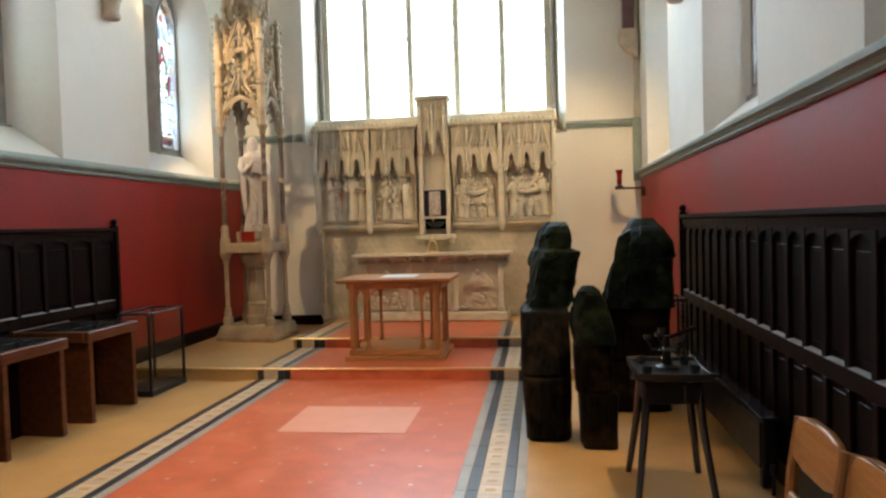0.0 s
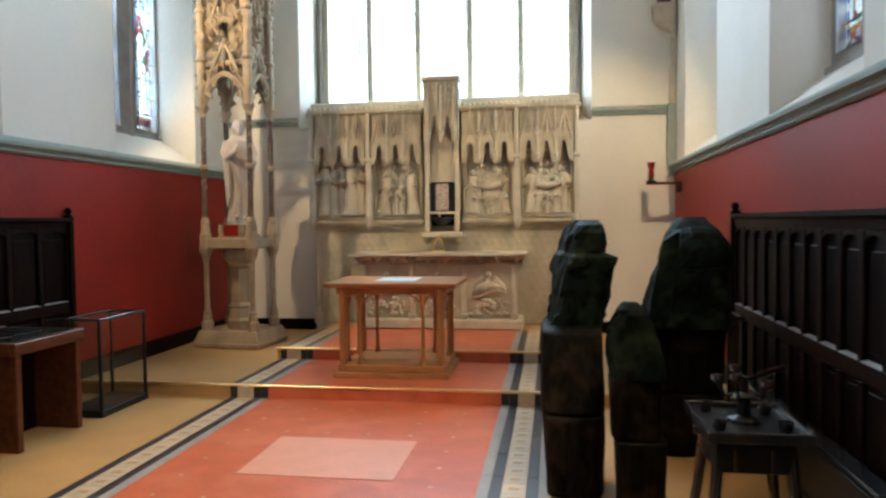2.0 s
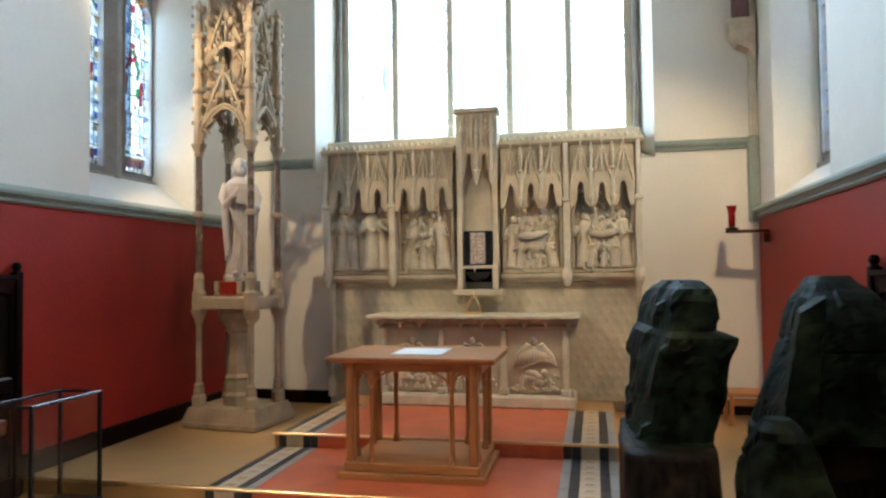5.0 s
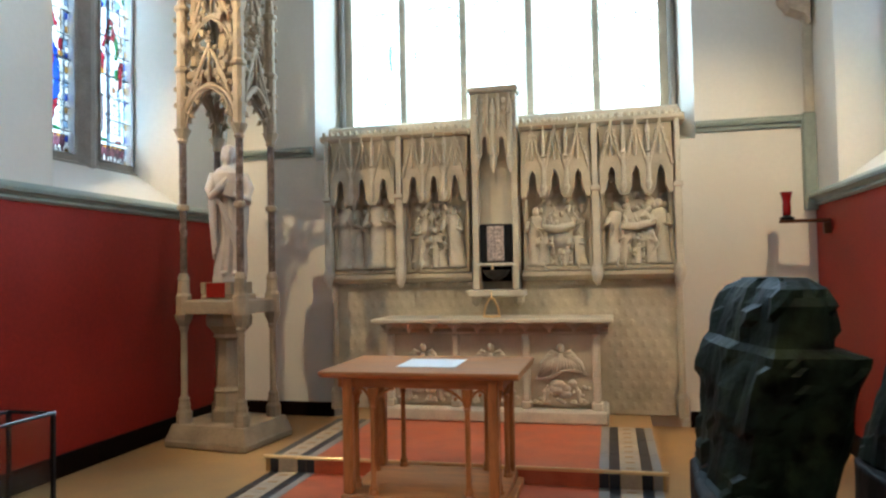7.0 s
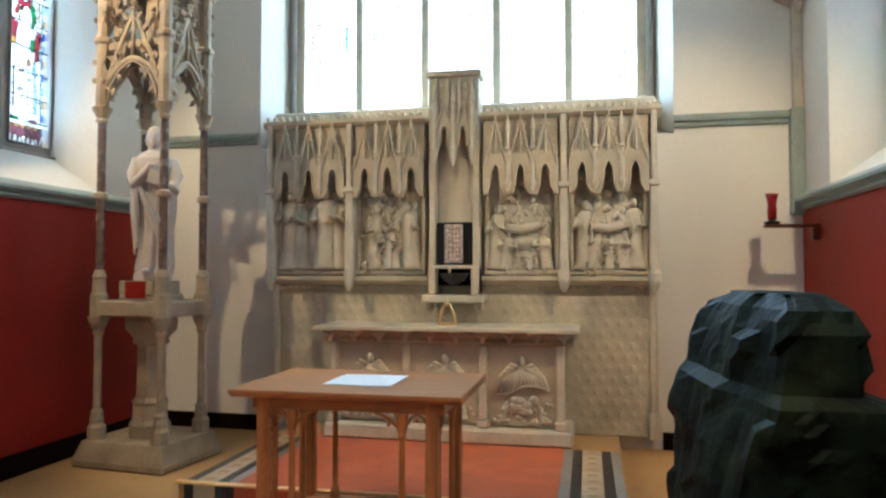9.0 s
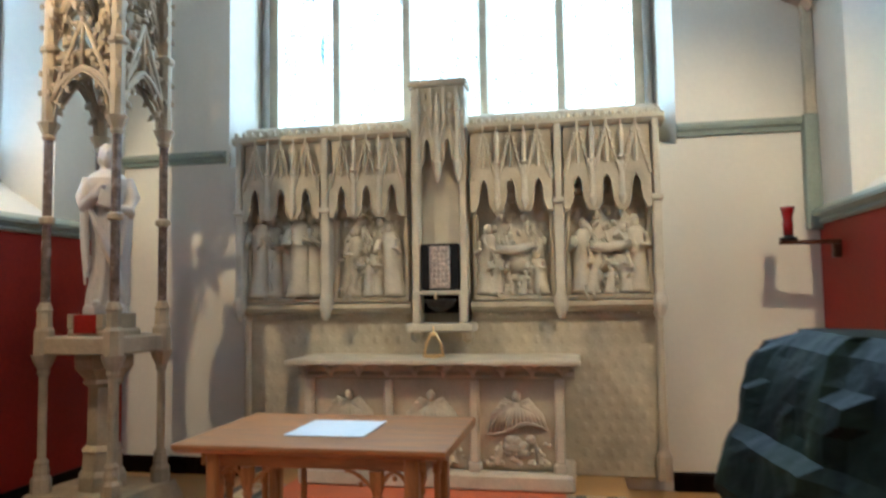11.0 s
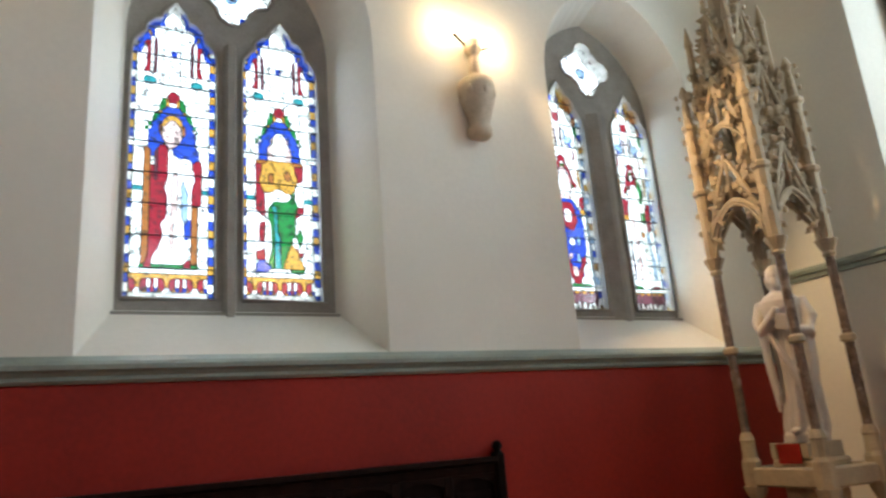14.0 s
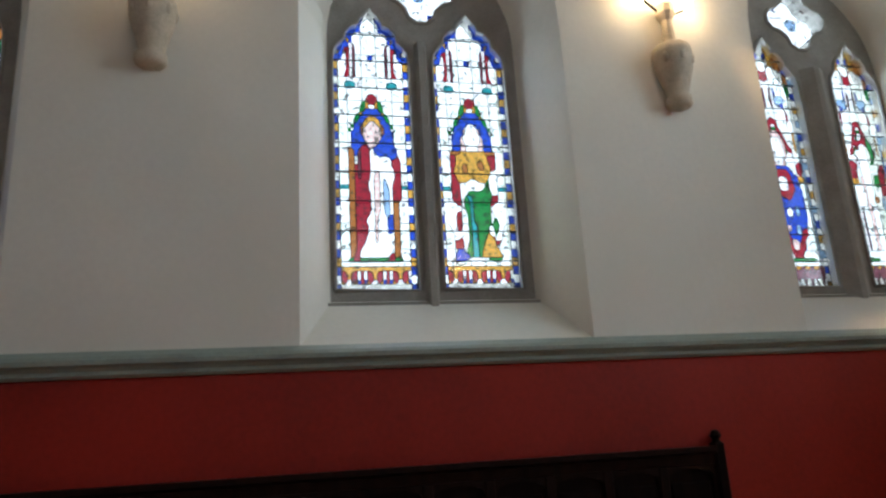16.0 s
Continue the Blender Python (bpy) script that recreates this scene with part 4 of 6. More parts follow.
    for k in range(4):
        x = -1.93 + 0.107 * k
        box(bm, x - 0.012, x + 0.012, 9.955, 9.985, 3.02, 3.42)
        for j in range(4):
            lump(bm, x + 0.05, 9.975, 3.08 + 0.09 * j, 0.022, 0.012, 0.03, 5)
    part("panel_ribs", bm, STONE_PALE, t)
    part("tower_cornice", boxes((-2.02, -1.52, 9.95, 10.2, 3.43, 3.49), w=0.012), STONE, t)
    part("bracket", boxes((-2.05, -1.49, 9.93, 10.18, 1.40, 1.47), (-2.0, -1.93, 9.95, 10.18, 1.47, 1.72), (-1.61, -1.54, 9.95, 10.18, 1.47, 1.72), w=0.012), STONE_PALE, t)
    for x in (-1.985, -1.555):
        part("bracket_foot", lathe(bmesh.new(), [(0.01, 1.30), (0.05, 1.34), (0.055, 1.40)], x, 10.05, 7), STONE, t)
    # no hollow here: a black block paints the shade of a recess
    part("basin_recess", boxes((-1.93, -1.61, 10.08, 10.12, 1.55, 1.72)), OAK_BLACK, t, "dark recess under the tabernacle")
    return r


retable()

tab = thing("tabernacle", "silvered tabernacle door between dark curtains in the retable", "tabernacle")
part("body", boxes((-1.93, -1.61, 9.99, 10.10, 1.74, 2.12), w=0.01), BLACK, tab)
part("door", boxes((-1.855, -1.685, 9.965, 9.992, 1.75, 2.10), w=0.008), SILVER, tab, "embossed silver door")
bm = bmesh.new()
for k in range(5):
    for j in range(8):
        lump(bm, -1.835 + 0.033 * k, 9.963, 1.78 + 0.042 * j, 0.013, 0.006, 0.015, 5)
part("embossing", bm, SILVER, tab, round_=True)
part("shelf", boxes((-1.95, -1.59, 9.95, 10.1, 1.70, 1.735), w=0.008), STONE_PALE, tab)
part("basin", lathe(bmesh.new(), [(0.03, 1.56), (0.10, 1.60), (0.14, 1.66), (0.13, 1.665)], -1.77, 10.0, 12), LEAD, tab)
part("lamp_drop", lathe(bmesh.new(), [(0.004, 1.60), (0.012, 1.63), (0.008, 1.66), (0.014, 1.69), (0.006, 1.72)], -1.80, 9.945, 8), BRASS, tab)


def stone_altar():
    a = thing("stone_altar", "sandstone altar with carved front panels and moulded slab", "altar")
    part("body", boxes((-2.74, -0.85, 9.74, 10.165, Z2, 1.06)), STONE, a)
    part("slab", boxes((-2.93, -0.66, 9.53, 10.165, 1.172, 1.21), w=0.008), STONE_PALE, a)
    bm = moulding(bmesh.new(), lambda q, o, u: (q, 9.72 - o, 1.06 + u), -2.88, -0.71, [(-0.4, 0), (0.015, 0.0), (0.025, 0.02), (0.0, 0.05), (0.03, 0.09), (0.15, 0.112), (-0.4, 0.112)])
    part("slab_moulding", bm, STONE, a, "deep hollow moulding with carved leaves")
    for k in range(10):
        bm = bmesh.new()
        x = -2.80 + 0.2235 * k
        plate(bm, lambda u, v, d, x=x: (x + u, d, v), [(-0.075, 1.165), (-0.03, 1.12), (0.0, 1.075), (0.03, 1.12), (0.075, 1.165)], [], 9.615, 9.645)
        lump(bm, x, 9.612, 1.135, 0.022, 0.014, 0.022, 6)
        part("leaf_boss", bm, STONE_PALE, a, round_=True)
    for x in (-2.78, -2.13, -1.46, -0.82):
        p = part("pier", boxes((x - 0.035, x + 0.035, 9.66, 9.75, 0.44, 1.06), w=0.012), STONE_PALE, a)
        part("pier_base", boxes((x - 0.05, x + 0.05, 9.645, 9.75, 0.37, 0.44), w=0.012), STONE_PALE, p)
    part("plinth", boxes((-2.86, -0.72, 9.62, 10.165, Z2, 0.37), w=0.02), STONE_PALE, a)
    rng = random.Random(11)
    for x0, x1 in ((-2.745, -2.165), (-2.095, -1.495), (-1.425, -0.855)):
        p = part("front_panel", boxes((x0, x1, 9.715, 9.745, 0.40, 1.05)), STONE, a, "carved panel of an angel over clouds")
        cx = (x0 + x1) / 2
        bm = bmesh.new()
        lump(bm, cx, 9.69, 0.93, 0.035, 0.035, 0.045, 8)
        for s in (-1, 1):
            for k in range(4):
                tube(bm, [(cx + s * 0.03, 9.70, 0.87), (cx + s * (0.09 + 0.03 * k), 9.69, 0.90 - 0.035 * k), (cx + s * (0.13 + 0.02 * k), 9.70, 0.86 - 0.05 * k)], [0.022, 0.022, 0.006], 5)
        # spread robe ending in one rolled, wavy hem
        for k in range(14):
            u = -0.21 + 0.42 * k / 13
            hem = 0.70 + 0.035 * math.sin(u * 13 + 0.6) + 0.05 * u
            tube(bm, [(cx + u * 0.35, 9.708, 0.88), (cx + u * 0.8 + 0.012 * rng.random(), 9.695, 0.80), (cx + u, 9.69 - 0.008 * rng.random(), hem)], [0.014, 0.022, 0.017], 6)
        tube(bm, [(cx - 0.23 + 0.46 * k / 12, 9.682, 0.695 + 0.035 * math.sin((-0.23 + 0.46 * k / 12) * 13 + 0.6) + 0.05 * (-0.23 + 0.46 * k / 12)) for k in range(13)], 0.014, 6)
        figure(bm, cx - 0.16, 9.705, 0.43, 0.22, 0.3, True, rng)
        figure(bm, cx + 0.17, 9.705, 0.43, 0.21, -0.3, True, rng)
        for k in range(9):
            lump(bm, cx + 0.01 + (rng.random() - 0.5) * 0.2, 9.70, 0.56 + (rng.random() - 0.5) * 0.12, 0.035 + 0.02 * rng.random(), 0.03, 0.03 + 0.015 * rng.random(), 7)
        for k in range(26):
            lump(bm, cx + (rng.random() - 0.5) * 0.5, 9.71, 0.42 + 0.16 * rng.random() ** 1.5, 0.02 + 0.02 * rng.random(), 0.02, 0.02, 6)
        part("carving", bm, STONE_PALE, p, round_=True)


stone_altar()

bell = thing("altar_cross_stand", "small gilt pierced stand on the altar slab", "stand", (-1.80, 9.84, 1.21))
part("foot", lathe(bmesh.new(), [(0.09, 0), (0.09, 0.012), (0.075, 0.02)], n=8), BRASS, bell)
for s in (-1, 1):
    part("side", tube(bmesh.new(), [(s * 0.075, 0, 0.015), (s * 0.06, 0, 0.10), (s * 0.015, 0, 0.19)], 0.012, 6), BRASS, bell)
part("finial", lathe(bmesh.new(), [(0.012, 0.165), (0.02, 0.18), (0.008, 0.2), (0.006, 0.235), (0.003, 0.245)], n=8), BRASS, bell)
# ---- wooden altar table ----
def altar_table():
    t = thing("altar_table", "golden oak altar table with clustered legs on a stepped plinth", "table", (-1.872, 7.775, Z1))
    bm = moulding(bmesh.new(), lambda q, o, u: (q, o, u), -0.645, 0.645, [(-0.40, 0.865), (-0.435, 0.89), (-0.435, 0.91), (0.435, 0.91), (0.435, 0.89), (0.40, 0.865)])
    part("tabletop", bevel(bm, 0.004), OAK, t)
    part("apron", boxes((-0.54, 0.54, -0.345, -0.32, 0.80, 0.866), (-0.54, 0.54, 0.32, 0.345, 0.80, 0.866), (-0.54, -0.515, -0.32, 0.32, 0.80, 0.866), (0.515, 0.54, -0.32, 0.32, 0.80, 0.866)), OAK, t)
    pl = part("plinth", boxes((-0.56, 0.56, -0.43, 0.43, 0.0, 0.055), w=0.008), OAK, t)
    part("plinth_step", boxes((-0.52, 0.52, -0.385, 0.385, 0.055, 0.12), w=0.008), OAK, pl)
    for sx in (-1, 1):
        for sy in (-1, 1):
            x, y = sx * 0.475, sy * 0.335
            leg = part("leg", boxes((x - 0.033, x + 0.033, y - 0.033, y + 0.033, 0.12, 0.866), w=0.01), OAK_UP, t)
            for dx, dy in ((-sx * 0.165, 0), (0, -sy * 0.14)):
                prof = [(0.034, 0.12), (0.034, 0.135), (0.026, 0.15), (0.03, 0.162), (0.019, 0.19), (0.017, 0.60), (0.017, 0.66), (0.026, 0.675), (0.02, 0.69), (0.034, 0.735), (0.036, 0.80)]
                part("colonnette", lathe(bmesh.new(), prof, x + dx, y + dy, 8), OAK_UP, leg)
                # pierced bracket between post and colonnette
                bm = bmesh.new()
                for a0, a1 in (((0, 0), (1, 0)), ((1, 0), (1.9, 0))):
                    pts = []
                    for k in range(7):
                        f = k / 6
                        pts.append((x + dx * (a0[0] + (a1[0] - a0[0]) * f), y + dy * (a0[0] + (a1[0] - a0[0]) * f), 0.70 + 0.095 * math.sin(math.pi * min(f, 0.5 if a0[0] else 1) if not a0[0] else math.pi / 2 * f)))
                    tube(bm, pts, 0.010, 5)
                    m = pts[3]
                    lump(bm, m[0], m[1], m[2] - 0.03, 0.013, 0.013, 0.013, 5)
                    lump(bm, pts[1][0], pts[1][1], 0.765, 0.012, 0.012, 0.014, 5)
                part("tracery_bracket", bm, OAK_UP, leg)


altar_table()
paper = tagged(part("paper_sheet", boxes((-2.07, -1.67, 7.59, 8.0, Z1 + 0.911, Z1 + 0.915)), PAPER), "white paper sheet lying on the oak table", "paper")


# ---- statue under its canopy ----
def shaft(bm, x, y, z0, z1, r=0.034, rings=()):
    prof = [(r, z0)]
    for z in rings:
        prof += [(r, z - 0.025), (r * 1.45, z - 0.015), (r * 1.45, z + 0.015), (r, z + 0.025)]
    return lathe(bm, prof + [(r, z1)], x, y, 10)


def gable_plate(w, z0, spring, rise, top, flip):
    """An openwork gable in the plane of u and v: a cusped arch under a steep crocketed gable. Returns bmesh lines of carving."""
    bm = bmesh.new()
    put = (lambda u, d, v: (u, d, v)) if not flip else (lambda u, d, v: (d, u, v))
    h = w / 2
    arch = pointed(-h + 0.02, h - 0.02, z0, spring, rise, 7)[2:]
    tube(bm, [put(u, 0, v) for u, v in arch], 0.022, 6)
    tube(bm, [put(u * 0.86, -0.005, v - 0.03) for u, v in arch], 0.012, 5)
    for k in (2, 4, 10, 12):
        if k < len(arch):
            u, v = arch[k]
            lump(bm, *put(u * 0.72, 0, v - 0.05), 0.022, 0.018, 0.03, 6)
            tube(bm, [put(u * 0.95, 0, v - 0.01), put(u * 0.6, 0, v - 0.075)], [0.014, 0.008], 5)
    for s in (-1, 1):
        tube(bm, [put(s * h, 0, spring + 0.02), put(s * h * 0.55, 0, (spring + top) / 2 + 0.02), put(0, 0, top)], [0.024, 0.02, 0.016], 6)
        for k in range(6):
            f = (k + 0.6) / 6.4
            u, v = s * h * (1 - f), spring + 0.03 + (top - spring) * (f ** 0.92)
            lump(bm, *put(u + s * 0.028, 0, v + 0.02), 0.026, 0.022, 0.024, 6)
            lump(bm, *put(u + s * 0.05, -0.012, v + 0.028), 0.013, 0.013, 0.015, 5)
        # leafy filling in the spandrels
        for k in range(4):
            f = 0.15 + 0.2 * k
            tube(bm, [put(s * h * (0.92 - f * 0.8), 0, spring + rise * (0.55 + 0.55 * f)), put(s * h * (0.55 - f * 0.45), 0.0, spring + rise * (0.8 + 0.75 * f))], [0.012, 0.01], 5)
            lump(bm, *put(s * h * (0.7 - f * 0.6), -0.01, spring + rise * (0.75 + 0.65 * f)), 0.02, 0.018, 0.022, 5)
    tube(bm, [put(0, 0, spring + rise), put(0, 0, top + 0.10)], [0.018, 0.012], 6)
    for dz, rr in ((0.03, 0.04), (0.075, 0.028), (0.11, 0.018)):
        lump(bm, *put(0, 0, top + dz), rr, rr, 0.02, 6)
    return bm


def canopy():
    c = thing("statue_canopy", "tall carved stone canopy on dark marble shafts around a statue", "canopy", (-4.165, 9.075, Z1), -6)
    X, Y = 0.31, 0.25
    part("base", boxes((-0.44, 0.44, -0.38, 0.38, 0.0, 0.07), w=0.015), CANOPY_STONE, c)
    bm = bmesh.new()
    a = [bm.verts.new(p) for p in ((-0.43, -0.37, 0.07), (0.43, -0.37, 0.07), (0.43, 0.37, 0.07), (-0.43, 0.37, 0.07))]
    b = [bm.verts.new(p) for p in ((-0.385, -0.325, 0.2), (0.385, -0.325, 0.2), (0.385, 0.325, 0.2), (-0.385, 0.325, 0.2))]
    for k in range(4):
        bm.faces.new((a[k], a[(k + 1) % 4], b[(k + 1) % 4], b[k]))
    bm.faces.new(b)
    part("base_slope", bm, CANOPY_STONE, c)
    # middle ring
    for nm, r in (("front_beam", (-X, X, -Y - 0.045, -Y + 0.045)), ("back_beam", (-X, X, Y - 0.045, Y + 0.045)), ("left_beam", (-X - 0.045, -X + 0.045, -Y, Y)), ("right_beam", (X - 0.045, X + 0.045, -Y, Y))):
        part("beam", boxes((*r, 1.19, 1.32), w=0.012), CANOPY_STONE, c)
    for sx in (-1, 1):
        for sy in (-1, 1):
            x, y = sx * X, sy * Y
            lo = part("lower_shaft", shaft(bmesh.new(), x, y, 0.44, 1.06, 0.030), CANOPY_STONE, c)
            part("shaft_base", lathe(bmesh.new(), [(0.07, 0.2), (0.07, 0.30), (0.05, 0.33), (0.055, 0.36), (0.045, 0.40), (0.05, 0.42), (0.03, 0.45)], x, y, 8), CANOPY_STONE, lo)
            part("shaft_capital", lathe(bmesh.new(), [(0.03, 1.03), (0.045, 1.06), (0.04, 1.08), (0.07, 1.14), (0.085, 1.19)], x, y, 8), CANOPY_STONE, lo)
            post = part("corner_block", lathe(bmesh.new(), [(0.072, 1.17), (0.072, 1.36), (0.056, 1.39), (0.052, 1.50), (0.06, 1.51), (0.045, 1.55), (0.035, 1.57)], x, y, 8, math.pi / 8), CANOPY_STONE, c)
            up = part("marble_shaft", shaft(bmesh.new(), x, y, 1.57, 2.80, 0.033), SHAFT, c, "polished brown marble shaft")
            part("annulet", lathe(bmesh.new(), [(0.035, 2.14), (0.055, 2.155), (0.055, 2.19), (0.035, 2.205)], x, y, 10), CANOPY_STONE, up)
            part("capital", lathe(bmesh.new(), [(0.036, 2.77), (0.05, 2.79), (0.042, 2.81), (0.07, 2.87), (0.08, 2.90), (0.05, 2.91)], x, y, 8), CANOPY_STONE, up)
            pin = part("pinnacle", lathe(bmesh.new(), [(0.055, 2.90), (0.055, 3.42), (0.075, 3.44), (0.075, 3.47), (0.05, 3.49), (0.048, 4.0), (0.07, 4.02), (0.07, 4.05), (0.04, 4.07), (0.035, 4.22), (0.02, 4.3), (0.045, 4.34), (0.01, 4.42)], x, y, 8, math.pi / 8), CANOPY_STONE, c)
            bm = bmesh.new()
            for z in (3.12, 3.27, 3.62, 3.78, 3.92, 4.14, 4.24, 4.33):
                for k in range(4):
                    an = k * math.pi / 2 + math.pi / 4
                    lump(bm, x + 0.062 * math.cos(an), y + 0.062 * math.sin(an), z, 0.017, 0.017, 0.026, 5)
            part("crocket_carving", bm, CANOPY_STONE, pin)["kind"] = "stuff"
            # flying rib to the lantern
            bm = bmesh.new()
            tube(bm, [(x, y, 3.75), (x * 0.75, y * 0.75, 3.95), (x * 0.5, y * 0.5, 4.25)], [0.026, 0.022, 0.018], 6)
            tube(bm, [(x, y, 3.45), (x * 0.7, y * 0.7, 3.72), (x * 0.5, y * 0.5, 3.8)], [0.022, 0.02, 0.016], 6)
            for k in range(5):
                f = k / 5
                lump(bm, x * (1 - 0.5 * f), y * (1 - 0.5 * f), 3.79 + 0.52 * f, 0.022, 0.022, 0.026, 5)
            part("flying_rib", bm, CANOPY_STONE, c)
    for flip, w, off in ((False, 2 * X, -Y - 0.01), (False, 2 * X, Y), (True, 2 * Y, X + 0.01), (True, 2 * Y, -X)):
        for tier, (z0, spring, rise, top, sc, inset) in enumerate(((2.95, 2.93, 0.36, 3.66, 1.0, 1.0), (3.55, 3.62, 0.32, 4.36, 0.88, 0.86), (4.2, 4.28, 0.3, 4.95, 0.66, 0.62))):
            bm = gable_plate(w * sc, z0, spring, rise, top, flip)
            g = part("gable", bm, CANOPY_STONE, c, "crocketed openwork gable", round_=True)
            g.location = (0, off * inset, 0) if not flip else (off * inset, 0, 0)
    # leafy carving between the gables
    rng = random.Random(21)
    for flip, half, off in ((False, X, -Y - 0.02), (True, Y, X + 0.02), (True, Y, -X - 0.01)):
        bm = bmesh.new()
        for k in range(34):
            u, v = (rng.random() * 2 - 1) * half * 0.92, 3.30 + 1.25 * rng.random()
            if v < 3.62 and abs(u) < half * (0.9 - (v - 3.3) * 1.8):
                continue
            d = off * (1 - 0.30 * max(0.0, v - 3.9)) - 0.02 * rng.random()
            r = 0.020 + 0.020 * rng.random()
            p = (u, d, v) if not flip else (d, u, v)
            lump(bm, *p, r, r, r * 1.3, 5)
            tube(bm, [p, (p[0] * 0.85, p[1] * 0.85, p[2] - 0.07)], [0.010, 0.006], 4)
        part("leaf_carving", bm, CANOPY_STONE, c, "pierced leafy carving")["kind"] = "stuff"
    # lantern and spire
    for sx in (-1, 1):
        for sy in (-1, 1):
            x, y = sx * X * 0.72, sy * Y * 0.72
            part("lantern_post", lathe(bmesh.new(), [(0.034, 3.5), (0.034, 4.2), (0.05, 4.22), (0.05, 4.26), (0.03, 4.3), (0.028, 4.75), (0.04, 4.77), (0.006, 4.95)], x, y, 8), CANOPY_STONE, c)
    part("ceiling_slab", boxes((-X, X, -Y, Y, 3.36, 3.44), w=0.02), CANOPY_STONE, c)
    for k in range(4):
        a = k * math.pi / 2
        part("vault_rib", tube(bmesh.new(), [(X * math.cos(a + 0.68) * 1.2, Y * math.sin(a + 0.68) * 1.35, 2.98), (0.2 * math.cos(a + 0.68), 0.18 * math.sin(a + 0.68), 3.26), (0, 0, 3.35)], 0.02, 6), CANOPY_STONE, c)
    part("spire", lathe(bmesh.new(), [(0.10, 3.42), (0.085, 3.5), (0.085, 4.25), (0.10, 4.5), (0.06, 5.6), (0.03, 6.0), (0.06, 6.05), (0.01, 6.15)], 0, 0, 8, math.pi / 8), CANOPY_STONE, c)
    bm = bmesh.new()
    for k in range(8):
        for j in range(8):
            z = 4.3 + 0.16 * j
            rr = 0.17 - 0.1 * (z - 4.25) / 1.35 + 0.02
            an = k * math.pi / 4 + math.pi / 8
            lump(bm, rr * math.cos(an), rr * math.sin(an), z, 0.022, 0.022, 0.026, 5)
    part("spire_carving", bm, CANOPY_STONE, c)["kind"] = "stuff"
    # pedestal
    ped = part("pedestal", lathe(bmesh.new(), [(0.17, 0.2), (0.17, 0.30), (0.145, 0.34), (0.14, 0.46), (0.15, 0.48), (0.115, 0.52), (0.11, 0.94), (0.15, 0.97), (0.14, 1.0), (0.21, 1.08), (0.215, 1.15), (0.2, 1.19)], 0, 0, 8, math.pi / 8), CANOPY_STONE, c)
    part("cornice", boxes((-0.19, 0.19, -0.18, 0.18, 1.19, 1.37), w=0.02), CANOPY_STONE, ped)
    part("red_panel", boxes((-0.10, 0.10, -0.197, -0.191, 1.34, 1.475)), RED, ped, "dark red painted block")
    part("neck", boxes((-0.19, -0.14, -0.17, -0.12, 1.37, 1.48), (-0.10, 0.16, -0.19, 0.15, 1.37, 1.478), w=0.006), CANOPY_STONE, ped)


canopy()


